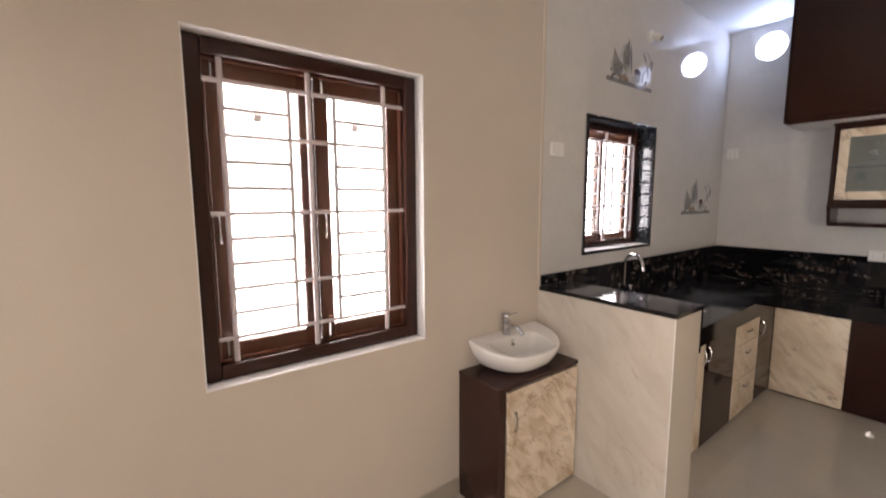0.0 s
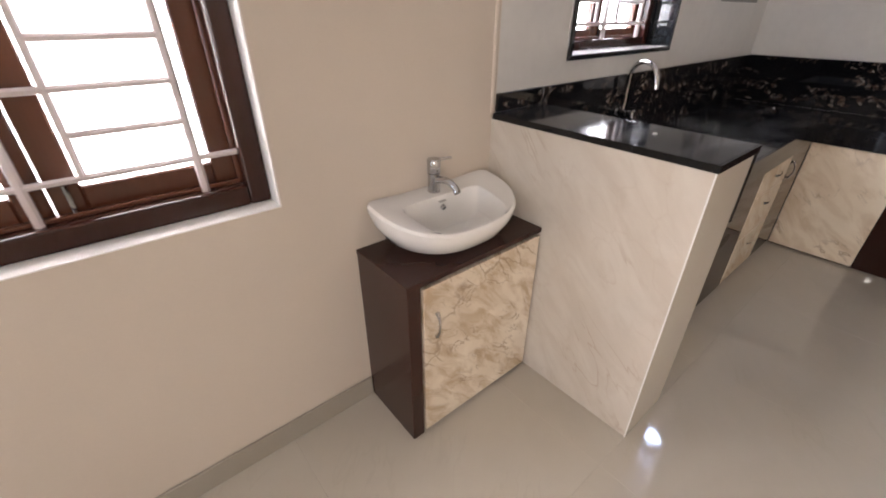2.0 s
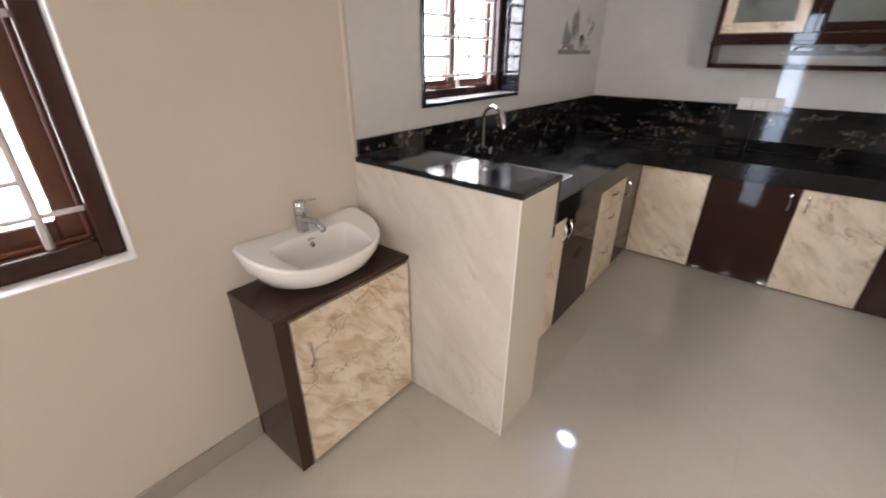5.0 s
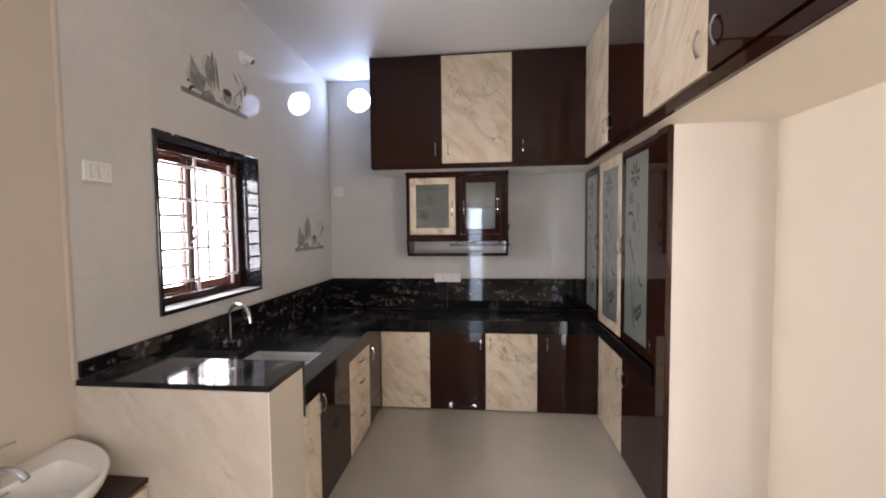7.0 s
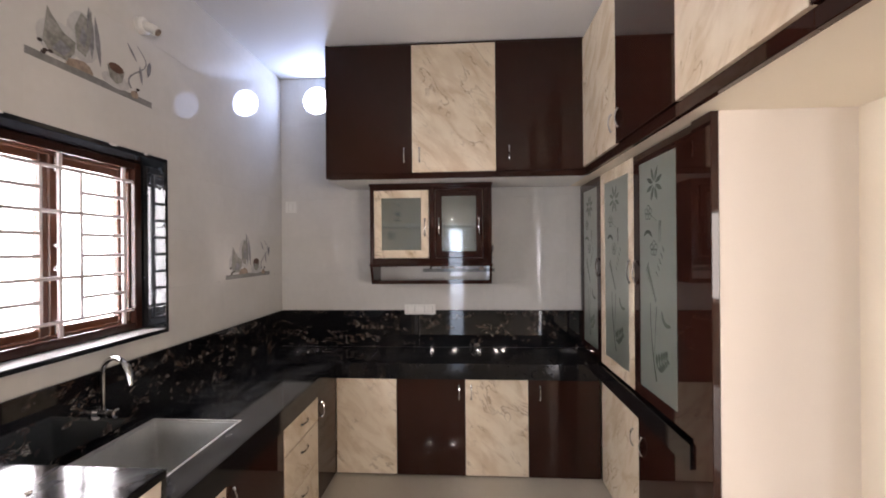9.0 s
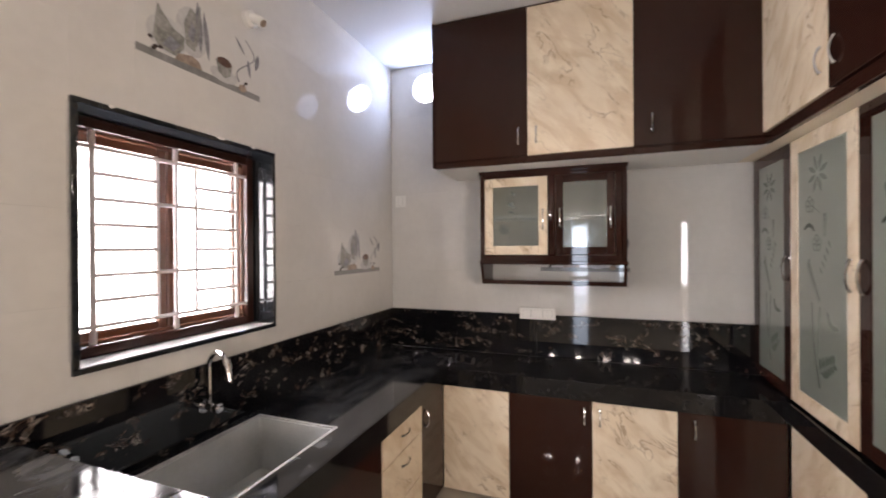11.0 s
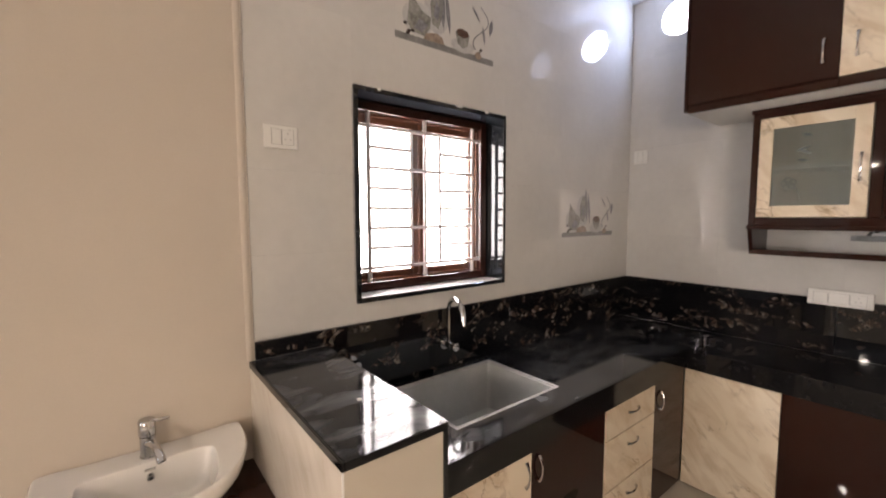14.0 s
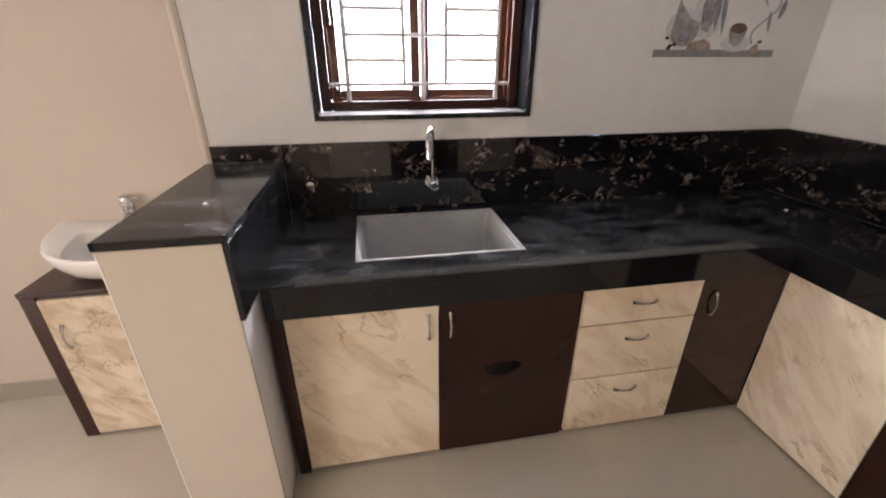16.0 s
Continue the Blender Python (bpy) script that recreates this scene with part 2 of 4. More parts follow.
FRAMEW.node_tree.nodes["Principled BSDF"].inputs["Specular IOR Level"].default_value = 0.3
GRILL = plain("pink_white_grille_paint", (0.56, 0.50, 0.49), 0.5, amount=0.1)
GLASS = clear_glass("window_glass")
FROST = frosted("frosted_green_glass")
FROSTC = frosted("lightly_frosted_glass", 0.84, 0.10, (0.56, 0.61, 0.57))
ETCH = plain("clear_etched_glass", (0.10, 0.12, 0.098), 0.08, amount=0.2)
ETCHF = plain("faint_etched_glass", (0.15, 0.178, 0.15), 0.2, amount=0.2)
ETCHL = plain("barely_etched_glass", (0.228, 0.262, 0.222), 0.25, amount=0.25)
ETCHS = plain("grey_etched_glass", (0.155, 0.175, 0.168), 0.2, amount=0.2)
SMUDGE = plain("dull_brown_smudge", (0.007, 0.004, 0.0035), 0.22, amount=0.3)
SMUDGE.node_tree.nodes["Principled BSDF"].inputs["Specular IOR Level"].default_value = 0.12
PLAST = plain("white_switch_plastic", (0.80, 0.79, 0.75), 0.3, amount=0.03)
PLASTS = plain("shadowed_switch_plastic", (0.62, 0.61, 0.575), 0.5)
PLASTG = plain("grey_switch_gap", (0.47, 0.46, 0.43), 0.5)
GREYP = plain("grey_print", (0.25, 0.245, 0.235), 0.15, spots=20, amount=0.3)
TANP = plain("brown_print", (0.36, 0.28, 0.22), 0.15, spots=40, amount=0.4)
OLIVP = plain("olive_grey_print", (0.30, 0.295, 0.265), 0.15, spots=30, amount=0.45)
SLATEP = plain("slate_print", (0.25, 0.247, 0.262), 0.15, spots=40, amount=0.45)
TEAP = plain("tea_brown_print", (0.13, 0.075, 0.055), 0.12, spots=40, amount=0.3)
PALEP = plain("pale_print", (0.54, 0.53, 0.52), 0.12, spots=30, amount=0.15)
BEANP = plain("dark_bean_print", (0.05, 0.035, 0.03), 0.2)
PAPER = plain("sticker_paper", (0.55, 0.50, 0.47), 0.7)
RUBBER = plain("dark_rubber", (0.02, 0.02, 0.02), 0.6)
LEDM = glow("led_diffuser", (1.0, 0.95, 0.88), 500.0)

# ---- helpers for things and parts ----
ORG = {}


def thing(name, x, y, z, label, category, group=""):
    ob = new(name)
    ob.location = (x, y, z)
    ob.empty_display_size = 0.1
    ORG[ob] = Vector((x, y, z))
    return tagged(ob, label, category, group)


def finish(name, bm, material, origin, smooth):
    me = bpy.data.meshes.new(name)
    bmesh.ops.translate(bm, verts=bm.verts, vec=-origin)
    bmesh.ops.recalc_face_normals(bm, faces=bm.faces)
    if smooth:
        for f in bm.faces:
            f.smooth = True
    bm.to_mesh(me)
    bm.free()
    me.materials.append(material)
    ob = new(name, me)
    if smooth:
        me.set_sharp_from_angle(angle=radians(35))
    return ob


def part(name, bm, material, parent, label="", smooth=False):
    """A bmesh in world metres as one mesh under a thing or under a part."""
    ob = finish(name, bm, material, ORG[parent], smooth)
    ob.parent = parent
    ORG[ob] = ORG[parent]
    return tagged(ob, label)


def single(name, bm, material, at, label, category="", group="", kind="", smooth=False):
    """A thing, or a piece of the setting, that is one mesh."""
    ob = finish(name, bm, material, Vector(at), smooth)
    ob.location = at
    ORG[ob] = Vector(at)
    return tagged(ob, label, category, group, kind)


def box(x0, y0, z0, x1, y1, z1, bev=0.0, bm=None, seg=1):
    bm = bm or bmesh.new()
    xs, ys, zs = sorted((x0, x1)), sorted((y0, y1)), sorted((z0, z1))
    v = [bm.verts.new((x, y, z)) for z in zs for y in ys for x in xs]
    fs = [bm.faces.new([v[i] for i in q]) for q in ((0, 2, 3, 1), (4, 5, 7, 6), (0, 1, 5, 4), (2, 6, 7, 3), (0, 4, 6, 2), (1, 3, 7, 5))]
    if bev:
        es = {e for f in fs for e in f.edges}
        bmesh.ops.bevel(bm, geom=list(es), offset=bev, segments=seg, affect="EDGES", profile=0.5)
    return bm


def tube(pts, r, seg=10, bm=None, caps=True, radii=None):
    bm = bm or bmesh.new()
    pts = [Vector(p) for p in pts]
    rings, up = [], None
    for i, p in enumerate(pts):
        d = (pts[min(i + 1, len(pts) - 1)] - pts[max(i - 1, 0)]).normalized()
        if up is None:
            up = d.orthogonal().normalized()
        up = (up - d * up.dot(d)).normalized()
        side = d.cross(up)
        rr = radii[i] if radii else r
        rings.append([bm.verts.new(p + rr * (math.cos(a) * up + math.sin(a) * side)) for a in (2 * math.pi * j / seg for j in range(seg))])
    for a, b in zip(rings, rings[1:]):
        for j in range(seg):
            bm.faces.new((a[j], a[(j + 1) % seg], b[(j + 1) % seg], b[j]))
    if caps:
        bm.faces.new(rings[0][::-1])
        bm.faces.new(rings[-1])
    return bm


def prism(outline, axis, lo, hi, bm=None):
    """A flat outline of (u, v) pairs, thickened along axis: x takes (y, z), y takes (x, z), z takes (x, y)."""
    bm = bm or bmesh.new()
    place = {"x": lambda u, v, w: (w, u, v), "y": lambda u, v, w: (u, w, v), "z": lambda u, v, w: (u, v, w)}[axis]
    a = [bm.verts.new(place(u, v, lo)) for u, v in outline]
    b = [bm.verts.new(place(u, v, hi)) for u, v in outline]
    n = len(outline)
    bm.faces.new(a[::-1])
    bm.faces.new(b)
    for i in range(n):
        bm.faces.new((a[i], a[(i + 1) % n], b[(i + 1) % n], b[i]))
    return bm


def lofted(rings, close=True):
    bm = bmesh.new()
    rows = [[bm.verts.new(p) for p in r] for r in rings]
    n = len(rows[0])
    for a, b in zip(rows, rows[1:]):
        for i in range(n):
            bm.faces.new((a[i], a[(i + 1) % n], b[(i + 1) % n], b[i]))
    if close:
        bm.faces.new(rows[0][::-1])
        bm.faces.new(rows[-1])
    return bm


def cut(rect, hole):
    """The rectangles left of rect (u0, u1, v0, v1) outside hole."""
    u0, u1, v0, v1 = rect
    a0, a1, b0, b1 = hole
    if a0 >= u1 or a1 <= u0 or b0 >= v1 or b1 <= v0:
        return [rect]
    out = []
    if u0 < a0:
        out.append((u0, a0, v0, v1))
    if a1 < u1:
        out.append((a1, u1, v0, v1))
    m0, m1 = max(u0, a0), min(u1, a1)
    if v0 < b0:
        out.append((m0, m1, v0, b0))
    if b1 < v1:
        out.append((m0, m1, b1, v1))
    return out


def facing(side, u, d, v):
    """World place of (u along the front, d out of it, v up): side n faces -y, e faces -x, s faces +y."""
    kind, base = side
    return {"n": (u, base - d, v), "e": (base - d, u, v), "s": (u, base + d, v)}[kind]


def fbox(side, u0, u1, v0, v1, d0, d1, bev=0.0):
    a, b = facing(side, u0, d0, v0), facing(side, u1, d1, v1)
    return box(*a, *b, bev)


def bow_handle(side, u, v, parent, length=0.10, flat=False, out=0.0):
    """A chrome bow pull with two feet; flat: lying level."""
    pts, rad = [], []
    for i in range(13):
        s = i / 12
        w = (s - 0.5) * length
        d = out + 0.004 + 0.017 * math.sin(math.pi * s) ** 0.7
        pts.append(facing(side, u + w, d, v) if flat else facing(side, u, d, v + w))
        rad.append(0.0036 + 0.0042 * abs(2 * s - 1) ** 2.2)
    return part("handle", tube(pts, 0.004, 8, radii=rad), CHROME, parent, "chrome bow handle", smooth=True)


# ---- the shell ----
def wall_of(name, rects, axis, lo, hi, material, label):
    bm = bmesh.new()
    for u0, u1, v0, v1 in rects:
        if axis == "y":
            box(u0, lo, v0, u1, hi, v1, bm=bm)
        else:
            box(lo, u0, v0, hi, u1, v1, bm=bm)
    return single(name, bm, material, (0, 0, 0), label, kind="structure")


def minus(rect, holes):
    rects = [rect]
    for h in holes:
        rects = [r for q in rects for r in cut(q, h)]
    return rects


TOP = ZC + 0.12
wall_of("wall_north", minus((XW - 0.2, 1.982, -0.05, TOP), [W1]), "y", YD, YD + 0.27, PLASTER, "cream painted wall with a window opening")
wall_of("wall_north_kitchen", minus((1.982, XE + 0.25, -0.05, TOP), [W2]), "y", YN + 0.010, YD + 0.27, WHITE, "wall behind the kitchen tiles with a window opening")
# the plaster swells into a soft ridge where it meets the tiles
single("plaster_edge", tube([(1.966, YD + 0.015, ZL), (1.9645, YD + 0.0145, 1.7), (1.967, YD + 0.015, 2.4), (1.966, YD + 0.015, ZC)], 0.0195, 20), PLASTER, (0, 0, 0), "soft rounded cream plaster edge beside the tiles", kind="structure", smooth=True)
hy, hz, hr = HOLE
HSQ = (hy - 0.16, hy + 0.16, hz - 0.16, hz + 0.16)
wall_of("wall_east", minus((YS - 0.2, YN + 0.010, -0.05, TOP), [HSQ]), "x", XE + 0.010, XE + 0.24, WHITE, "white wall behind the glossy tiles")
wall_of("wall_south_kitchen", [(2.15, XE, -0.05, TOP), (1.25, 2.15, SOF, TOP)], "y", YS - 0.2, YS, CREAM, "cream painted wall beside the pantry, warm light in its colour")
wall_of("wall_south_dining", [(XW, -1.0, -0.05, TOP)], "y", YS - 0.1, YS, PLASTER, "cream painted wall between dining place and hall")
wall_of("wall_hall_east", [(YSH, YS - 0.2, -0.05, TOP)], "x", 2.15, 2.35, PALE, "cream painted hall wall")
wall_of("wall_west", minus((YSH, YD, -0.05, TOP), [(0.20, 0.64, 0.0, 2.32), (-3.08, -2.72, 0.45, 2.37), (-2.65, -2.32, 0.45, 2.37)]), "x", XW - 0.2, XW, PLASTER, "cream painted wall with a doorway and narrow window openings")
# the opening is made up, it only lets the south fill in
wall_of("wall_south_hall", minus((XW - 0.2, 2.35, -0.05, TOP), [(-4.95, -1.85, 0.72, 2.28)]), "y", YSH - 0.2, YSH, PLASTER, "unseen cream hall wall with an opening added for the fill light")
# made-up beam, out of view, holds the small lights at their height
single("beam", box(-1.24, YS, ZBEAM, -1.0, YD, ZC), WHITE, (0, 0, 0), "unseen white beam added to carry the lights", kind="structure")
single("ceiling", box(XW - 0.2, YSH - 0.2, ZC, XE + 0.25, YD + 0.27, ZC + 0.15), CEIL, (0, 0, 0), "plain white painted ceiling", kind="structure")
single("floor", box(XW - 0.2, YSH - 0.2, -0.16, XE + 0.25, YD + 0.27, -0.003), FLOOR, (0, 0, 0), "beige polished floor with fine joints", kind="structure")
single("ground", box(-60, -60, -0.4, 60, 60, -0.3), WHITE, (0, 0, 0), "pale bare ground outside the house", kind="structure")


def ring_plate(x0, x1, segs=48):
    """The square of wall round the ventilator, with its round hole, and the lining of the hole."""
    bm = bmesh.new()
    circ = [(hy + hr * math.cos(2 * math.pi * i / segs), hz + hr * math.sin(2 * math.pi * i / segs)) for i in range(segs)]

    def sq(a, b):
        k = 0.16 / max(abs(a - hy), abs(b - hz))
        return hy + (a - hy) * k, hz + (b - hz) * k
    rings = [[(x0, *c) for c in circ], [(x0, *sq(*c)) for c in circ], [(x1, *sq(*c)) for c in circ], [(x1, *c) for c in circ]]
    rows = [[bm.verts.new(p) for p in r] for r in rings]
    rows.append(rows[0])
    for a, b in zip(rows, rows[1:]):
        for i in range(segs):
            bm.faces.new((a[i], a[(i + 1) % segs], b[(i + 1) % segs], b[i]))
    return bm


single("backdrop_ventilator", box(XE + 0.36, hy - 0.4, hz - 0.4, XE + 0.37, hy + 0.4, hz + 0.4), glow("bright_sky", (0.86, 0.90, 1.0), 7.0), (0, 0, 0), "bright sky outside the ventilator", kind="structure")
for n_, q in (("dining", (-0.6, 2.0, 0.2, 3.0)), ("kitchen", (2.05, 4.2, 0.6, 3.0))):
    single("backdrop_" + n_, box(q[0], YD + 0.60, q[2], q[1], YD + 0.61, q[3]), glow("white_daylight_" + n_, (1.0, 0.98, 0.97), 1.2), (0, 0, 0), "overexposed white daylight outside the window", kind="structure")
single("ventilator", ring_plate(XE, XE + 0.24), TILE, (0, 0, 0), "round white ventilator hole through the wall", kind="structure")

single("baseboard", box(XW, YD - 0.011, 0, 1.337, YD, 0.098, 0.003), SKIRT, (0, 0, 0), "grey-beige tiled skirting", kind="structure")
single("baseboard_pantry", box(XP - 0.012, YS + 0.012, 0, XP, YP - 0.002, 0.09, 0.003), HALFE, (0, 0, 0), "pale cream tiled skirting", kind="structure")
single("baseboard_south", box(2.15, YS, 0, XP - 0.012, YS + 0.012, 0.09, 0.003), HALFE, (0, 0, 0), "pale cream tiled skirting", kind="structure")
# brick return that closes the pantry's west side
single("wall_pantry_end", box(XP, YS, 0, XP + 0.035, YP + 0.0, SOF), PALE, (0, 0, 0), "cream painted pantry side wall, lightened as if lit", kind="structure")


# ---- windows ----
def window(name, x0, x1, z0, z1, yf, bars, label):
    """A two-leaf wooden window with a welded grille: outer frame from yf inwards."""
    w = thing(name, (x0 + x1) / 2, yf, z0, label, "window")
    tagged(w, kind="structure")
    fw, dep = bars["frame"], 0.10
    for u0, u1, v0, v1 in ((x0, x0 + fw, z0, z1), (x1 - fw, x1, z0, z1), (x0 + fw, x1 - fw, z1 - fw, z1), (x0 + fw, x1 - fw, z0, z0 + fw)):
        part("window_frame", box(u0, yf, v0, u1, yf + dep, v1, 0.007, seg=2), FRAMEW, w)
    # inner bead, a step behind the face
    for u0, u1, v0, v1 in ((x0 + fw, x0 + fw + 0.012, z0 + fw, z1 - fw), (x1 - fw - 0.012, x1 - fw, z0 + fw, z1 - fw),
                           (x0 + fw, x1 - fw, z1 - fw - 0.012, z1 - fw), (x0 + fw, x1 - fw, z0 + fw, z0 + fw + 0.012)):
        part("bead", box(u0, yf + 0.032, v0, u1, yf + 0.055, v1, 0.003), SASHW, w)
    ix0, ix1, iz0, iz1, ys = x0 + fw, x1 - fw, z0 + fw, z1 - fw, yf + 0.062
    xm = (ix0 + ix1) / 2
    st = bars["stile"]
    for k, (a, b) in enumerate(((ix0 + 0.003, xm - 0.002), (xm + 0.002, ix1 - 0.003))):
        sash = part("sash", box(a, ys, iz0 + 0.003, a + st, ys + 0.035, iz1 - 0.003, 0.004), SASHW, w, "red-brown wooden sash")
        part("stile", box(b - st, ys, iz0 + 0.003, b, ys + 0.035, iz1 - 0.003, 0.004), SASHW, sash)
        part("rail", box(a + st, ys, iz1 - 0.003 - st, b - st, ys + 0.035, iz1 - 0.003, 0.004), SASHW, sash)
        part("rail", box(a + st, ys, iz0 + 0.003, b - st, ys + 0.035, iz0 + 0.003 + st, 0.004), SASHW, sash)
        pane = part("pane", box(a + st - 0.006, ys + 0.016, iz0 + st - 0.006, b - st + 0.006, ys + 0.021, iz1 - st + 0.006), GLASS, sash, "bright glass pane")
        pane.visible_shadow = False
        hs = ("n", ys)
        bow_handle(hs, a + st * 0.5, (iz0 + iz1) / 2 - 0.05, w, 0.11)
        part("bolt", tube([(a + st * 0.55, ys - 0.006, iz0 + 0.012), (a + st * 0.55, ys - 0.006, iz0 + 0.075)], 0.006, 8), CHROME, w, "steel tower bolt", smooth=True)
        part("bolt", tube([(a + st * 0.55, ys - 0.006, iz1 - 0.075), (a + st * 0.55, ys - 0.006, iz1 - 0.012)], 0.006, 8), CHROME, w, "steel tower bolt", smooth=True)
        if bars.get("sticker"):
            part("sticker", prism([(a + 0.17, iz1 - 0.20), (a + 0.201, iz1 - 0.207), (a + 0.208, iz1 - 0.176), (a + 0.177, iz1 - 0.169)], "y", ys + 0.0145, ys + 0.0152), PAPER, pane, "small paper sticker")
    yg, r = yf + bars["depth"], 0.0085
    g = part("grille", tube([(bars["v"][0], yg, iz0), (bars["v"][0], yg, iz1)], 0.0105, 6), GRILL, w, "pinkish white welded grille")
    v1_, v2_, v3_, v4_, v5_ = bars["v"]
    zt, zb, n = bars["top"], bars["bottom"], bars["cells"]

    def bar(p, q, rr=r):
        part("bar", tube([p, q], rr, 6), GRILL, g)
    for u in (v3_, v5_):
        bar((u, yg, iz0), (u, yg, iz1), 0.0105)
    for u in (v2_, v4_):
        bar((u, yg, zb), (u, yg, zt))
    bar((ix0, yg, zt), (ix1, yg, zt), 0.0085)
    bar((ix0, yg, zb), (ix1, yg, zb), 0.0085)
    step = (zt - zb) / n
    for i in range(1, n):
        bar((v1_, yg, zt - i * step), (v2_, yg, zt - i * step))
        bar((v4_, yg, zt - i * step), (v5_, yg, zt - i * step))
    for i in bars["links"]:
        bar((v2_, yg, zt - i * step), (v4_, yg, zt - i * step))
    for i in bars["ties"]:
        bar((ix0, yg, zt - i * step), (v1_, yg, zt - i * step))
        bar((v5_, yg, zt - i * step), (ix1, yg, zt - i * step))
    return w


window("window_1", W1[0] + 0.004, W1[1] - 0.004, W1[2] + 0.004, W1[3] - 0.004, YD + 0.06,
       dict(frame=0.058, depth=0.030, stile=0.060, v=(0.303, 0.541, 0.620, 0.729, 0.963), top=2.025, bottom=1.075, cells=10, links=(2, 5, 8), ties=(5,), sticker=True),
       "dark varnished wooden window with welded white grille")
# white painted edges of the dining window's recess
rv = thing("window_reveal", 0.652, YD, W1[2], "white painted edge round the window recess", "trim")
tagged(rv, kind="structure")
for q in ((W1[0], W1[2], W1[1], W1[2] + 0.0035), (W1[0], W1[3] - 0.0035, W1[1], W1[3]), (W1[0], W1[2] + 0.0035, W1[0] + 0.0035, W1[3] - 0.0035), (W1[1] - 0.0035, W1[2] + 0.0035, W1[1], W1[3] - 0.0035)):
    part("edge", box(q[0], YD - 0.0015, q[1], q[2], YD + 0.20, q[3]), WHITE, rv)

window("window_2", W2[0] + 0.022, W2[1] - 0.022, W2[2] + 0.022, W2[3] - 0.022, YN + 0.115,
       dict(frame=0.042, depth=0.020, stile=0.038, v=(2.541, 2.782, 2.865, 2.964, 3.193), top=2.024, bottom=1.357, cells=7, links=(2, 5), ties=()),
       "red-brown wooden kitchen window with welded grille")
ln = thing("window_lining", 2.856, YN, W2[2], "black granite lining round the kitchen window", "lining")
tagged(ln, kind="structure")
x0, x1, z0, z1 = W2
for nm, q in (("sill", (x0, z0, x1, z0 + 0.02)), ("head", (x0, z1 - 0.02, x1, z1)), ("jamb", (x0, z0 + 0.02, x0 + 0.02, z1 - 0.02)), ("jamb", (x1 - 0.02, z0 + 0.02, x1, z1 - 0.02))):
    part(nm, box(q[0], YN - 0.014, q[1], q[2], YN + 0.25, q[3], 0.002), LINING, ln, "black granite slab")
part("cement_line", box(x0 - 0.006, YN - 0.004, z0 + 0.05, x0, YN, z1 - 0.02), RAW, ln, "rough pale cement line beside the granite")
for fx, fl in ((0.12, 0.020), (0.60, 0.050), (0.82, 0.028)):
    u, v = x0 + fx * (x1 - x0), z1 - 0.004
    part("plaster_fleck", prism([(u, v), (u + fl * 0.4, v - 0.006), (u + fl, v - 0.002), (u + fl * 0.8, v + 0.005), (u + fl * 0.3, v + 0.007)], "y", YN - 0.0155, YN - 0.0135), WHITE, ln, "white plaster fleck on the granite edge")
# pale sheet that paints the window's reflection onto the black sill
part("dust", box(x0 + 0.022, YN - 0.008, z0 + 0.02, x1 - 0.022, YN + 0.113, z0 + 0.0215), RAW, ln, "pale sheet with the window's sheen on the sill as its colour")


# ---- half wall with its ledge ----
hw = thing("half_wall", 2.1, 1.2, 0, "half wall clad in cream marble tiles", "half wall")
tagged(hw, kind="structure")
part("core", box(XH0 + 0.012, YH + 0.012, 0, XH1 - 0.004, YD, ZL - 0.022), WHITE, hw, "white plaster core")
for v0, v1 in ((0.001, ZL - 0.022),):
    part("tile", box(XH0, YH + 0.001, v0, XH0 + 0.012, YD, v1, 0.001), HALFT, hw)
    part("tile", box(XH0 + 0.003, YH, v0, XH1 - 0.004, YH + 0.012, v1, 0.001), HALFE, hw)
part("corner_bead", box(XH0 - 0.001, YH - 0.001, 0.0, XH0 + 0.003, YH + 0.003, ZL - 0.022), WHITE, hw, "pale corner joint")
lg = thing("ledge", 2.1, 1.2, ZL - 0.022, "polished dusty black granite ledge on the half wall", "ledge")
part("slab", box(XH0 + 0.004, YH + 0.002, ZL - 0.022, XH1 + 0.010, YN - 0.014, ZL), LEDGE, lg)
part("edge", box(XH0 - 0.004, YH - 0.006, ZL - 0.0225, XH0 + 0.004, YN - 0.014, ZL, 0.0015), GRANB, lg, "polished black edge")
part("edge", box(XH0 + 0.004, YH - 0.006, ZL - 0.0225, XH1 + 0.010, YH + 0.002, ZL, 0.0015), GRANB, lg, "polished black edge")
single("side_splash", box(XH1 - 0.004, YH - 0.004, ZK - 0.002, XH1 + 0.010, YN - 0.014, ZL - 0.022, 0.001), GRAN, (2.25, 1.2, ZK), "black granite upstand beside the sink", "splashback")


# ---- worktop, sink, splashback ----
SX0, SX1, SY0, SY1 = 2.535, 3.143, 1.112, 1.565
wt = thing("worktop", 4.2, 1.0, ZK, "dusty black granite worktop running round the corner", "worktop")
for a in cut((XH1 + 0.010, XE - 0.03, 0.985, YN), (SX0, SX1, SY0, SY1)):
    part("slab", box(a[0], a[2], ZK - 0.022, a[1], a[3], ZK), GRAND, wt)
part("slab", box(4.175, YS, ZK - 0.022, XE - 0.03, 0.985, ZK), GRAN, wt)
part("slab", box(2.955, YS, ZK - 0.022, 4.175, YP + 0.03, ZK), GRAND, wt)
part("apron", box(XH1 + 0.010, 0.972, 0.715, 4.175, 0.985, ZK, 0.0015), GRANB, wt, "polished black front strip")
part("apron", box(4.162, YP + 0.043, 0.715, 4.175, 0.972, ZK, 0.0015), GRANB, wt, "polished black front strip")
part("apron", box(2.955, YP + 0.03, 0.735, 4.175, YP + 0.043, ZK + 0.01, 0.0015), GRANB, wt, "polished black front strip")
sb = thing("splashback", 3.3, YN, ZK, "black and gold polished stone splashback", "splashback")
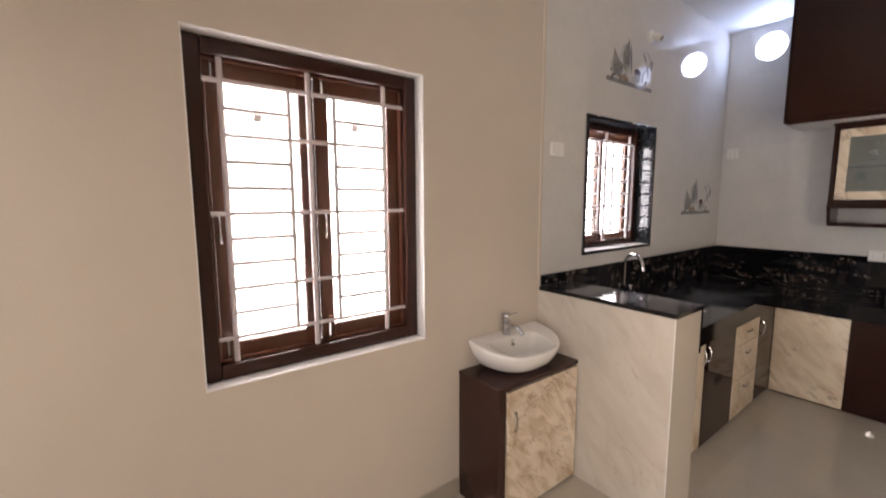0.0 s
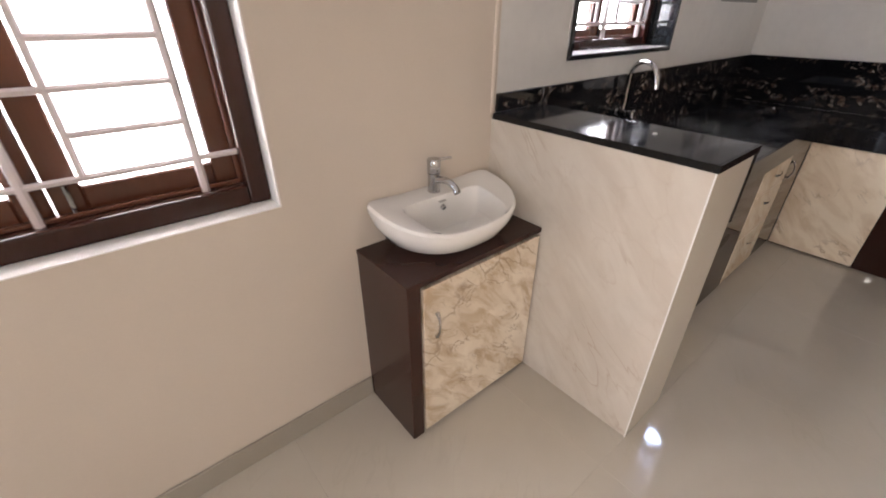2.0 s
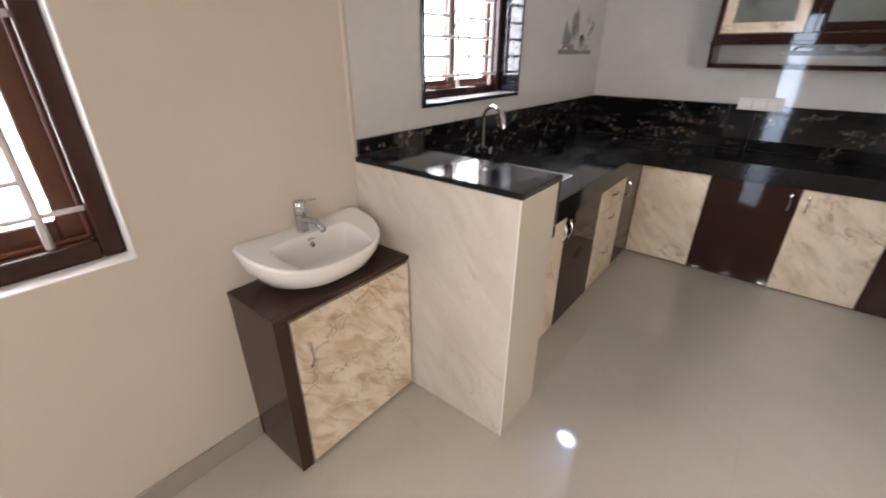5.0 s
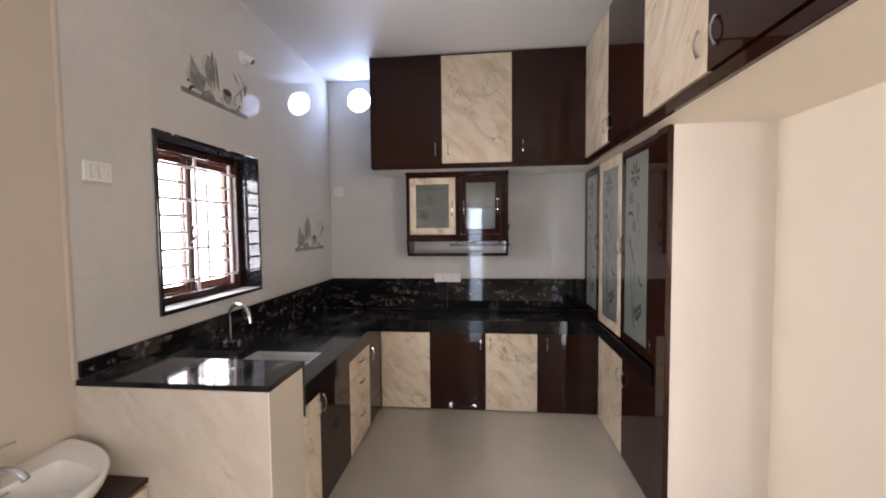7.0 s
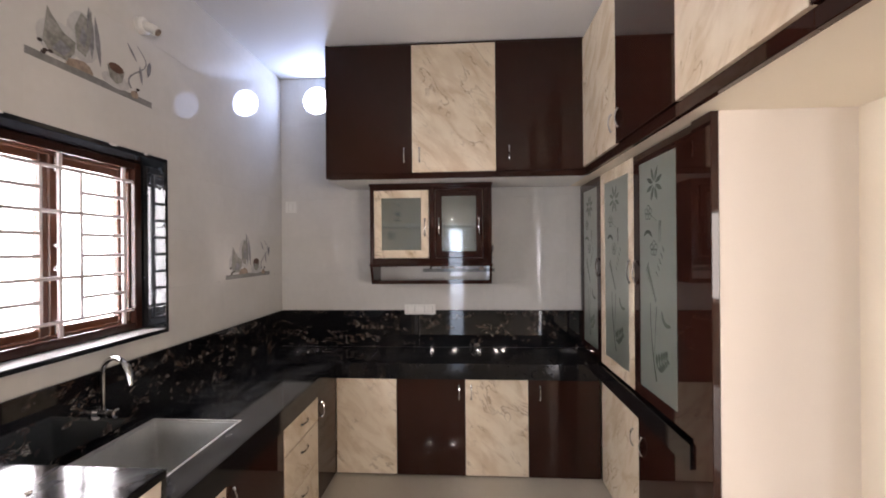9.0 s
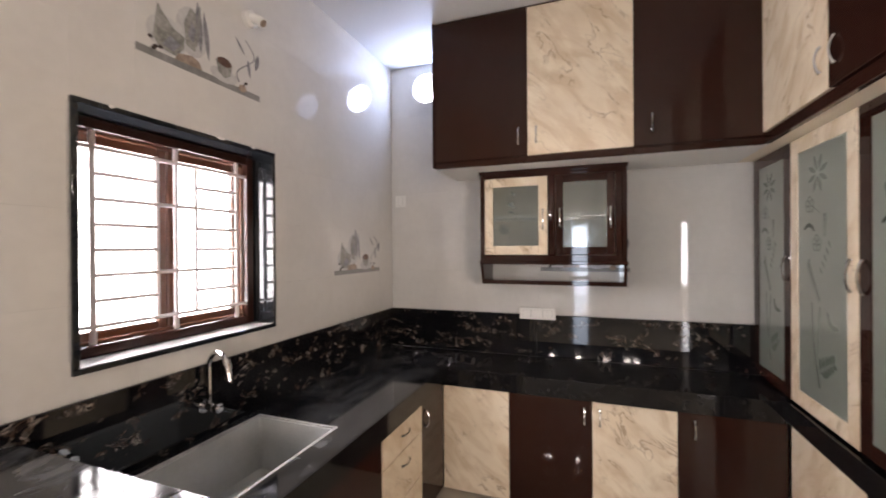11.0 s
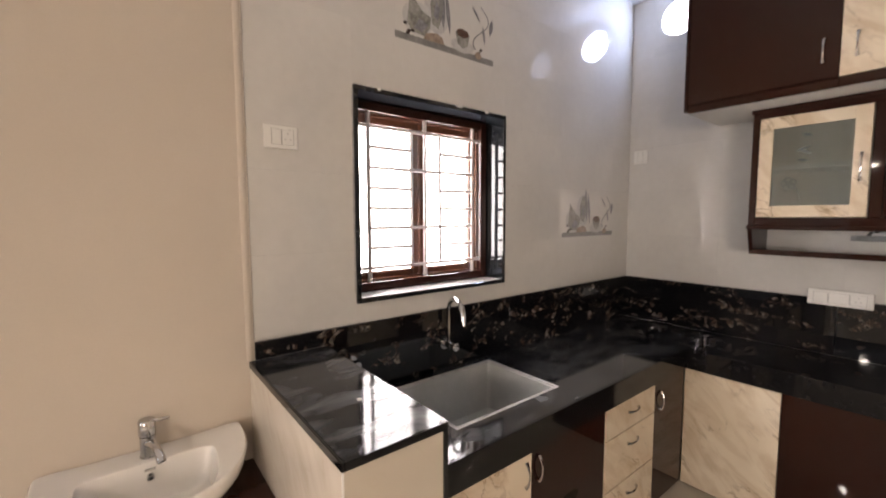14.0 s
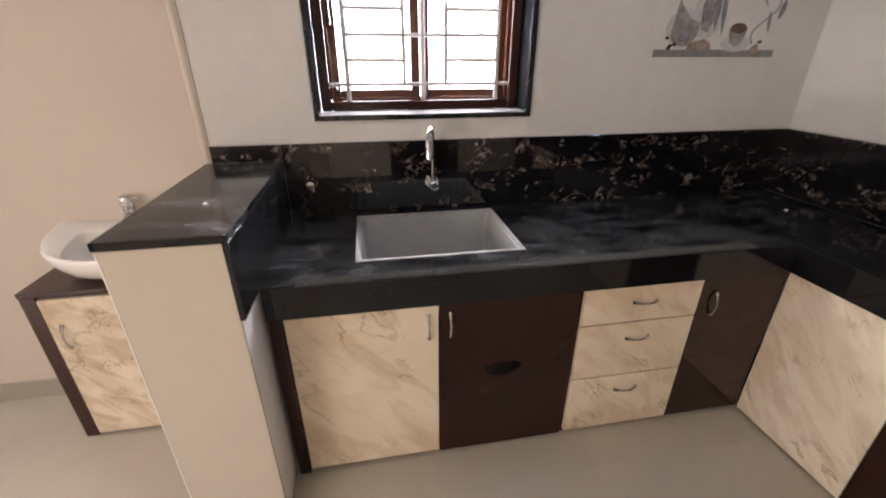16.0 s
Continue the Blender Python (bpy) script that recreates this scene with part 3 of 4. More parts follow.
part("panel", box(XH1 + 0.010, YN - 0.014, ZK, 3.35, YN, ZB, 0.001), PORT, sb)
part("panel", box(3.352, YN - 0.014, ZK, XE - 0.028, YN, ZB, 0.001), PORT, sb)
part("panel", box(1.984, YN - 0.014, ZL, XH1 + 0.008, YN, ZB, 0.001), PORT, sb)
part("panel", box(XE - 0.028, 0.42, ZK, XE, YN, ZB, 0.001), PORT, sb)
part("panel", box(XE - 0.028, YS, ZK, XE, 0.418, ZB, 0.001), PORT, sb)

sink = thing("kitchen_sink", 2.84, 1.34, ZK - 0.272, "dull grey rectangular kitchen sink set in granite", "sink")


def rrect(a0, a1, b0, b1, r, z, k=5):
    pts = []
    for cx, cy, s in ((a1 - r, b1 - r, 0), (a0 + r, b1 - r, 90), (a0 + r, b0 + r, 180), (a1 - r, b0 + r, 270)):
        for i in range(k + 1):
            t = radians(s + 90 * i / k)
            pts.append((cx + r * math.cos(t), cy + r * math.sin(t), z))
    return pts


def inset(d, z, r):
    return rrect(SX0 + d, SX1 - d, SY0 + d, SY1 - d, r, z)


part("bowl", lofted([inset(0.012, ZK - 0.004, 0.012), inset(0.020, ZK - 0.006, 0.014), inset(0.024, ZK - 0.03, 0.016), inset(0.030, ZK - 0.245, 0.024),
                     inset(0.048, ZK - 0.268, 0.03), inset(0.048, ZK - 0.272, 0.03), inset(0.026, ZK - 0.245, 0.024), inset(0.016, ZK - 0.03, 0.014)], close=False), SINKM, sink, smooth=True)
bm = bmesh.new()
vs = [bm.verts.new(p) for p in inset(0.048, ZK - 0.268, 0.03)]
bm.faces.new(vs)
part("bottom", bm, SINKM, sink)
bm = bmesh.new()
for q in cut((SX0, SX1, SY0, SY1), (SX0 + 0.013, SX1 - 0.013, SY0 + 0.013, SY1 - 0.013)):
    box(q[0], q[2], ZK - 0.02, q[1], q[3], ZK + 0.0015, bm=bm)
part("rim", bm, SINKRIM, sink, "cement-smeared pale rim")
part("drain", tube([(2.84, 1.34, ZK - 0.2675), (2.84, 1.34, ZK - 0.262)], 0.045, 24), CHROME, sink, "round steel drain", smooth=True)

tap = thing("sink_tap", 2.87, YN, 0.96, "chrome swan-neck wall tap above the sink", "tap")
FX = 2.872
part("flange", tube([(FX, YN - 0.014, 0.965), (FX, YN - 0.022, 0.965)], 0.030, 20), CHROME, tap, smooth=True)
part("body", tube([(FX, YN - 0.02, 0.965), (FX, YN - 0.070, 0.965)], 0.0165, 14, radii=[0.0165, 0.0185]), CHROME, tap, smooth=True)
part("knob", tube([(FX, YN - 0.070, 0.965), (FX, YN - 0.080, 0.965), (FX, YN - 0.108, 0.965), (FX, YN - 0.113, 0.965)], 0.02, 14, radii=[0.012, 0.019, 0.020, 0.014]), CHROME, tap, smooth=True)
pts = [(FX, YN - 0.048, 0.97), (FX, YN - 0.048, 1.05), (FX, YN - 0.048, 1.135)]
for i in range(1, 13):
    t = math.pi * i / 12 * 0.93
    pts.append((FX - 0.017 * (1 - math.cos(t)), YN - 0.048 - 0.074 * (1 - math.cos(t)), 1.135 + 0.072 * math.sin(t)))
pts.append((FX - 0.034, YN - 0.202, 1.098))
part("spout", tube(pts, 0.0105, 12), CHROME, tap, smooth=True)
part("nozzle", tube([pts[-4], pts[-3], pts[-2], pts[-1]], 0.0145, 12), CHROME, tap, smooth=True)

av = thing("angle_valve", 2.36, YN, 0.985, "small chrome angle valve on the splashback", "valve")
part("flange", tube([(2.36, YN - 0.014, 0.985), (2.36, YN - 0.020, 0.985)], 0.026, 18), CHROME, av, smooth=True)
part("body", tube([(2.36, YN - 0.018, 0.985), (2.36, YN - 0.060, 0.985)], 0.011, 12), CHROME, av, smooth=True)
part("knob", tube([(2.36, YN - 0.058, 0.985), (2.36, YN - 0.085, 0.985)], 0.020, 8, radii=[0.020, 0.017]), CHROME, av, smooth=True)
part("outlet", tube([(2.36, YN - 0.04, 0.985), (2.36, YN - 0.04, 0.945)], 0.008, 10), CHROME, av, smooth=True)


# ---- cabinets ----
def carcass(name, side, u0, u1, v0, v1, depth, label, material=None, back=True, top=True):
    c = thing(name, *facing(side, (u0 + u1) / 2, -depth / 2, v0), label, "cabinet")
    t = 0.016
    m = material or DARKM
    vs = v1 if top else 0.60
    part("side_panel", fbox(side, u0 + 0.001, u0 + t, v0, vs, -depth, -0.002), m, c)
    part("side_panel", fbox(side, u1 - t, u1 - 0.001, v0, vs, -depth, -0.002), m, c)
    part("bottom_panel", fbox(side, u0 + t, u1 - t, v0, v0 + t, -depth, -0.002), m, c)
    if top:
        part("top_panel", fbox(side, u0 + t, u1 - t, v1 - t, v1, -depth, -0.002), m, c)
    if back:
        part("back_panel", fbox(side, u0 + t, u1 - t, v0 + t, v1 - t, -depth, -depth + 0.008), m, c)
    return c


def leaf(c, side, u0, u1, v0, v1, material, handle=None, name="door", label="", flat=False, proud=0.018):
    d = part(name, fbox(side, u0 + 0.0015, u1 - 0.0015, v0 + 0.0015, v1 - 0.0015, 0.0, proud, 0.0012), material, c, label)
    if handle:
        bow_handle(side, handle[0], handle[1], d, flat=flat, out=proud)
    return d


MD, DD = "beige marble laminate door", "dark brown laminate door"
N_, E_, S_ = ("n", 1.003), ("e", 4.198), ("s", YP - 0.0)

c = carcass("base_cabinet", N_, 2.257, 2.801, 0.0, 0.714, 0.58, "kitchen base cabinet with marble laminate door under the sink", top=False)
part("filler", fbox(N_, 2.257, 2.298, 0.0, 0.714, 0.0, 0.02, 0.001), DARK, c, "dark brown filler strip")
leaf(c, N_, 2.30, 2.801, 0.02, 0.712, MARB, (2.765, 0.63), label=MD)
c = carcass("base_cabinet", N_, 2.801, 3.333, 0.0, 0.714, 0.58, "kitchen base cabinet with dark brown laminate door", top=False)
leaf(c, N_, 2.801, 3.318, 0.012, 0.712, DARK, (2.84, 0.63), label=DD)
part("stain", prism([(3.045 + 0.066 * (1 + 0.12 * math.sin(3 * t)) * math.cos(t), 0.405 + 0.034 * (1 + 0.15 * math.sin(2 * t + 1)) * math.sin(t)) for t in (math.pi * i / 14 for i in range(28))], "y", 0.9846, 0.9852), SMUDGE, c, "dark oval smudge on the door")
c = carcass("drawer_unit", N_, 3.333, 3.812, 0.0, 0.714, 0.58, "drawer unit with three beige marble laminate fronts")
for a, b in ((0.554, 0.712), (0.298, 0.551), (0.02, 0.295)):
    leaf(c, N_, 3.333, 3.812, a, b, MARB, (3.575, b - 0.07), "drawer_front", "beige marble laminate drawer front", True)
c = carcass("base_cabinet", N_, 3.812, 4.178, 0.0, 0.714, 0.58, "narrow corner base cabinet with dark brown door")
leaf(c, N_, 3.812, 4.176, 0.02, 0.712, DARK, (3.875, 0.60), label=DD)

for a, b, m, h, lab in ((0.534, 0.9835, MARB, None, "beige marble laminate"), (0.032, 0.534, DARK, 0.075, "dark brown laminate"),
                        (-0.422, 0.032, MARB, -0.012, "beige marble laminate"), (-0.93, -0.422, DARK, -0.505, "dark brown laminate")):
    c = carcass("base_cabinet", E_, a, b, 0.0, 0.714, 0.48, "kitchen base cabinet with %s door" % lab)
    leaf(c, E_, a, b, 0.012, 0.712, m, (h, 0.62) if h is not None else None, label=lab + " door")

c = carcass("base_cabinet", S_, 3.535, 4.16, 0.0, 0.73, 0.48, "base cabinet with beige marble laminate door below the pantry")
leaf(c, S_, 3.535, 4.155, 0.012, 0.728, MARB, (3.60, 0.58), label=MD)
c = carcass("base_cabinet", S_, 2.955, 3.535, 0.0, 0.73, 0.48, "base cabinet with dark brown door below the pantry")
leaf(c, S_, 2.955, 3.535, 0.012, 0.728, DARK, (3.48, 0.58), label=DD)
single("pantry_post", box(XP, YP, 0.0, 2.953, YP + 0.03, SOF, 0.002), DARK, (XP, YP, 0), "tall dark brown post at the end of the pantry", "post")


def glass_door(c, side, u0, u1, v0, v1, material, handle, sw=0.075, label="", motif=None, proud=0.02, west=0.0, rail=0.0, pane=FROST):
    w, r = west or sw, rail or sw
    d = part("door", fbox(side, u0 + 0.0015, u0 + w, v0, v1, 0, proud, 0.0015), material, c, label)
    part("stile", fbox(side, u1 - sw, u1 - 0.0015, v0, v1, 0, proud, 0.0015), material, d)
    part("rail", fbox(side, u0 + w, u1 - sw, v1 - r, v1, 0, proud, 0.0015), material, d)
    part("rail", fbox(side, u0 + w, u1 - sw, v0, v0 + r, 0, proud, 0.0015), material, d)
    part("pane", fbox(side, u0 + w - 0.004, u1 - sw + 0.004, v0 + r - 0.004, v1 - r + 0.004, proud - 0.009, proud - 0.004), pane, d, "frosted etched glass pane")
    if handle:
        bow_handle(side, handle[0], handle[1], d, 0.13, out=proud)
    if motif:
        motif(d, side, u0 + w, u1 - sw, v0 + r, v1 - r, proud - 0.0042)
    return d


def petal(cx, cz, ang, ln_, wd):
    """A pointed leaf outline that starts at (cx, cz)."""
    ca, sa = math.cos(ang), math.sin(ang)
    pts = []
    for s in [i / 6 for i in range(7)]:
        pts.append((s * ln_, wd * math.sin(math.pi * s) ** 0.9))
    for s in [i / 6 for i in range(5, 0, -1)]:
        pts.append((s * ln_, -wd * math.sin(math.pi * s) ** 0.9))
    return [(cx + a * ca - b * sa, cz + a * sa + b * ca) for a, b in pts]


def moon(cx, cz, r, rot):
    a = [(r * math.cos(t), r * math.sin(t)) for t in [radians(20 + 14 * i) for i in range(11)]]
    b = [(0.78 * r * math.cos(t), 0.62 * r * math.sin(t) + 0.02 * r) for t in [radians(20 + 14 * i) for i in range(9, 0, -1)]]
    ca, sa = math.cos(rot), math.sin(rot)
    return [(cx + p * ca - q * sa, cz + p * sa + q * ca) for p, q in a + b]


def ribbon(pts, w0, w1):
    left, right = [], []
    for i, (a, b) in enumerate(pts):
        p, q = pts[max(i - 1, 0)], pts[min(i + 1, len(pts) - 1)]
        dx, dz = q[0] - p[0], q[1] - p[1]
        n = math.hypot(dx, dz)
        w = w0 + (w1 - w0) * i / (len(pts) - 1)
        left.append((a - dz / n * w, b + dx / n * w))
        right.append((a + dz / n * w, b - dx / n * w))
    return left + right[::-1]


def etched(d, side, u0, u1, v0, v1, depth, strong=ETCH, soft_=ETCHF):
    """Etched flower, buds, moons and a reed with leaves on a tall pane; the pane's u runs against the eye."""
    W, H = u1 - u0, v1 - v0
    axis = "x" if side[0] == "e" else "y"
    base = facing(side, 0, depth, 0)[0 if axis == "x" else 1]
    tip = facing(side, 0, depth + 0.0006, 0)[0 if axis == "x" else 1]

    def at(s, t):
        return u1 - s * W, v0 + t * H

    def add(name, outline, mat=None):
        part(name, prism(outline, axis, min(base, tip), max(base, tip)), mat or soft_, d)
    cx, cz = at(0.44, 0.893)
    for i in range(8):
        a = radians(24 + 45 * i)
        add("petal", petal(cx + 0.012 * math.cos(a), cz + 0.012 * math.sin(a), a, 0.080, 0.0125), strong if i % 3 == 0 and soft_ is ETCHF else None)
    for s, t in ((0.27, 0.775), (0.42, 0.62)):
        cx, cz = at(s, t)
        for i in range(5):
            a = radians(18 + 72 * i)
            loop = [(cx + 0.023 * math.cos(a) + 0.016 * math.cos(b), cz + 0.023 * math.sin(a) + 0.016 * math.sin(b)) for b in (2 * math.pi * j / 10 for j in range(11))]
            add("petal", ribbon(loop, 0.0030, 0.0030))
    add("twig", ribbon([at(0.34 + 0.16 * i / 6, 0.765 - 0.03 * i / 6) for i in range(7)], 0.0018, 0.0012))
    cx, cz = at(0.25, 0.655)
    add("moon", moon(cx, cz, 0.055, radians(5)), strong)
    cx, cz = at(0.76, 0.352)
    add("moon", moon(cx, cz, 0.060, radians(215)), None)
    for s in (0.572, 0.612):
        add("stroke", ribbon([at(s - 0.012 * i / 5, 0.735 - 0.09 * i / 5) for i in range(6)], 0.0045, 0.0012), strong if s < 0.6 else None)
    # a feather of overlapping barbs
    for i in range(9):
        f = i / 8
        cx, cz = at(0.20 + 0.25 * f, 0.515 - 0.125 * f)
        add("barb", petal(cx, cz, radians(118 - 14 * f), 0.062 - 0.030 * f, 0.0075))
    for i in range(5):
        f = i / 4
        cx, cz = at(0.54 + 0.16 * f, 0.50 + 0.10 * f)
        add("barb", petal(cx, cz, radians(48 + 12 * f), 0.045, 0.005), ETCHL)
    add("blade", ribbon([at(0.31 + 0.16 * f * f, 0.385 - 0.325 * f) for f in (i / 12 for i in range(13))], 0.0032, 0.0075), strong)
    add("stem", ribbon([at(0.48 - 0.07 * f, 0.375 - 0.22 * f) for f in (i / 8 for i in range(9))], 0.0052, 0.0018))
    add("fern_stem", ribbon([at(0.46 + 0.32 * i / 6, 0.115 + 0.075 * i / 6) for i in range(7)], 0.0020, 0.0010))
    for i in range(5):
        cx, cz = at(0.49 + 0.058 * i, 0.122 + 0.0140 * i)
        add("leaf", petal(cx, cz, radians(82 + 5 * i), 0.070 - 0.007 * i, 0.0120), strong)
        add("leaf", petal(cx, cz, radians(188 + 6 * i), 0.062 - 0.006 * i, 0.0110), strong)


def etched_faint(*a):
    etched(*a, soft_=ETCHL)


def etched_worn(*a):
    etched(*a, strong=ETCHL, soft_=ETCHL)


pc = thing("pantry_cupboard", 3.8, -1.2, 0.85, "tall brown pantry cupboard with etched frosted glass doors", "cupboard")
part("side_panel", box(2.953, YS, 0.845, 2.97, YP - 0.002, SOF), DARKM, pc)
part("side_panel", box(4.672, YS, 0.845, XE - 0.001, YP - 0.002, SOF), DARKM, pc)
part("back_panel", box(2.97, YS + 0.001, 0.845, 4.672, YS + 0.01, SOF), DARKM, pc)
for z in (1.28, 1.72):
    part("shelf", box(2.97, YS + 0.01, z, 4.672, YP - 0.05, z + 0.016), DARKM, pc)
part("rail", box(2.953, YP - 0.02, SOF - 0.03, XE - 0.03, YP + 0.0, SOF - 0.001), DARK, pc)
glass_door(pc, S_, 2.955, 3.572, 0.853, 2.168, DARK, (3.540, 1.52), 0.072, "dark brown framed glass door", etched, west=0.145, rail=0.062)
glass_door(pc, S_, 3.574, 4.150, 0.853, 2.168, MARB, (3.62, 1.52), 0.078, "beige marble framed glass door", etched_faint, rail=0.075)
glass_door(pc, S_, 4.152, 4.662, 0.853, 2.168, DARK, (4.20, 1.52), 0.078, "dark brown framed glass door", etched_worn, rail=0.065)

# lofts under the ceiling
EL, SL = ("e", XL), ("s", YL)
lofts = thing("loft_slab", 4.4, 0.1, SOF, "white painted loft slab under the ceiling cabinets", "loft slab")
tagged(lofts, kind="structure")
part("slab", box(XL + 0.02, YL - 0.02, SOF, XE, 1.0, SOF + 0.03), WHITE, lofts)
part("slab_edge", box(XL + 0.02, 1.0, SOF, XE, 1.031, SOF + 0.0025), WHITE, lofts)
part("slab", box(1.59, YS, SOF, XE, YL - 0.02, SOF + 0.03), CREAM, lofts, "warm cream underside")
for a, b, m, h, lab in ((0.40, 1.015, DARK, 0.455, "dark brown laminate"), (-0.202, 0.40, MARB, 0.345, "beige marble laminate"), (-0.826, -0.202, DARK, -0.295, "dark brown laminate")):
    c = carcass("loft_cabinet", EL, a, b, SOF + 0.03, ZC - 0.002, 0.535, "ceiling-high loft cabinet with %s door" % lab)
    part("fascia", fbox(EL, a, b, SOF - 0.004, SOF + 0.034, -0.018, 0.004, 0.002), DARK, c)
    leaf(c, EL, a, b, SOF + 0.036, ZC - 0.022, m, (h, SOF + 0.16), label=lab + " door")
    if a > 0.3:
        part("end_panel", box(XL - 0.016, 1.016, SOF + 0.003, XE - 0.002, 1.032, ZC - 0.003, 0.001), DARK, c, "glossy dark end panel")
for a, b, m, h, lab in ((3.504, 4.146, MARB, 3.555, "beige marble laminate"), (2.856, 3.504, DARK, 3.452, "dark brown laminate"),
                        (2.224, 2.856, MARB, 2.285, "beige marble laminate"), (1.59, 2.224, DARK, 2.165, "dark brown laminate")):
    c = carcass("loft_cabinet", SL, a, b, SOF + 0.03, ZC - 0.002, 0.60, "ceiling-high loft cabinet with %s door" % lab)
    part("fascia", fbox(SL, a, b, SOF - 0.004, SOF + 0.050, -0.018, 0.008, 0.002), DARK, c)
    leaf(c, SL, a, b, SOF + 0.052, ZC - 0.022, m, (h, SOF + 0.18), label=lab + " door", proud=0.02)

# glass wall cabinet with an open rack below
HX = ("e", 4.39)
wc = thing("wall_cabinet", 4.54, 0.295, 1.39, "dark glossy wall cabinet with two glass doors and open rack", "cabinet")
y0, y1 = -0.183, 0.772
part("side_panel", box(4.39, y1 - 0.03, 1.545, XE - 0.001, y1, 2.152, 0.002), DARK, wc)
part("side_panel", box(4.39, y0, 1.545, XE - 0.001, y0 + 0.03, 2.152, 0.002), DARK, wc)
part("top_panel", box(4.38, y0 - 0.006, 2.152, XE - 0.001, y1 + 0.006, SOF - 0.001, 0.002), DARK, wc)
part("bottom_panel", box(4.375, y0 - 0.004, 1.525, XE - 0.001, y1 + 0.004, 1.548, 0.003), DARK, wc)
part("top_rail", box(4.388, y0 + 0.03, 2.122, 4.405, y1 - 0.03, 2.152), DARK, wc)
part("bottom_rail", box(4.388, y0 + 0.03, 1.548, 4.405, y1 - 0.03, 1.588), DARK, wc)
part("back_panel", box(XE - 0.010, y0 + 0.03, 1.548, XE - 0.002, y1 - 0.03, 2.152), PALE, wc)
part("shelf", box(4.3935, y0 + 0.031, 1.842, XE - 0.011, y1 - 0.031, 1.860), WHITE, wc, "pale shelf")
for yy in (y0, y1 - 0.02):
    part("bracket", prism([(4.385, 1.525), (4.43, 1.40), (XE - 0.001, 1.40), (XE - 0.001, 1.525)], "y", yy, yy + 0.02), DARK, wc, "slanted rack end")
part("rack_bottom", box(4.43, y0, 1.383, XE - 0.001, y1, 1.400, 0.002), DARK, wc)
part("rack_rail", box(4.428, y0 + 0.02, 1.400, 4.438, y1 - 0.02, 1.412), DARK, wc)


def chip(x, y, z, r, label):
    bm = lofted([[(x + k * r * math.cos(i * 1.047) * (1 + 0.25 * math.sin(3 * i + r * 900)), y + k * r * math.sin(i * 1.047), z + h * r) for i in range(6)]
                 for k, h in ((0.8, 0.0), (1.0, 0.25), (0.55, 0.6))])
    single("paint_chip", bm, WHITE, (x, y, z), label, "paint chip")


chip(2.13, 1.07, ZL + 0.0005, 0.008, "small white paint chip lying on the ledge")
chip(4.46, 1.306, ZK + 0.0005, 0.008, "small white paint chip lying on the worktop")


def sprig(d, side, u0, u1, v0, v1, depth):
    """A faint etched twig with slanting leaves over a five-petalled flower."""
    x, W, H = side[1] - depth, u1 - u0, v1 - v0

    def add(name, outline):
        part(name, prism(outline, "x", x - 0.0006, x), ETCHS, d)
    for s, t, ang, ln2 in ((0.62, 0.86, 200, 0.05), (0.60, 0.74, 160, 0.065), (0.62, 0.64, 205, 0.06), (0.58, 0.56, 190, 0.05)):
        add("leaf", petal(u1 - s * W + 0.03, v0 + t * H, radians(ang - 180), ln2, 0.0075))
    cx, cz = u1 - 0.24 * W, v0 + 0.28 * H
    for i in range(5):
        a = radians(72 * i + 10)
        loop = [(cx + 0.019 * math.cos(a) + 0.013 * math.cos(b), cz + 0.019 * math.sin(a) + 0.013 * math.sin(b)) for b in (2 * math.pi * j / 10 for j in range(11))]
        add("petal", ribbon(loop, 0.0032, 0.0032))
    add("stem", ribbon([(cx - 0.018 - 0.030 * math.sin(i * 0.35), cz - 0.018 * i) for i in range(6)], 0.0030, 0.0016))


glass_door(wc, HX, 0.305, 0.735, 1.592, 2.118, MARB, (0.335, 1.83), 0.06, "beige marble framed glass door", sprig, pane=FROSTC)
gd = glass_door(wc, HX, -0.112, 0.255, 1.592, 2.118, DARK, (0.225, 1.83), 0.05, "dark brown framed glass door", pane=FROSTC)
for a, b in ((0.366, 0.674), (-0.060, 0.203)):
    part("shelf_edge", box(4.3816, a, 1.842, 4.3934, b, 1.862), WHITE, wc, "pale shelf edge behind the glass")
part("mullion", box(4.385, 0.257, 1.588, 4.405, 0.303, 2.122, 0.002), DARK, wc)
part("end_stile", box(4.385, y0 + 0.03, 1.588, 4.405, -0.114, 2.122, 0.002), DARK, wc)
bow_handle(HX, -0.085, 1.83, gd, 0.13, out=0.02)


# ---- wash basin on its cabinet ----
V0, V1, VY, VZ = 1.339, 1.960, 1.327, 0.702
vc = thing("vanity_cabinet", 1.66, 1.5, 0, "small dark brown vanity cabinet with marble laminate door", "cabinet")
part("side_panel", box(V0, VY - 0.004, 0, V0 + 0.050, YD, VZ - 0.02, 0.0015), DARKM, vc)
part("side_panel", box(V1 - 0.008, VY + 0.01, 0, V1, YD, VZ - 0.02, 0.001), DARKM, vc)
part("bottom_panel", box(V0 + 0.050, VY + 0.012, 0.02, V1 - 0.008, YD, 0.036), DARKM, vc)
part("back_panel", box(V0 + 0.050, YD - 0.008, 0.036, V1 - 0.008, YD, VZ - 0.02), DARKM, vc)
part("top", box(V0 - 0.002, VY - 0.006, VZ - 0.02, V1 + 0.002, YD, VZ, 0.0015), DARKM, vc, "dark brown board top")
vd = part("door", box(V0 + 0.056, VY - 0.010, 0.018, V1 - 0.010, VY + 0.012, VZ - 0.03, 0.0015), MARBV, vc, "beige marble laminate door")
bow_handle(("n", VY - 0.010), V0 + 0.105, 0.515, vd, 0.10)

basin = thing("wash_basin", 1.70, 1.5, VZ, "white glazed ceramic wash basin on the vanity cabinet", "basin")
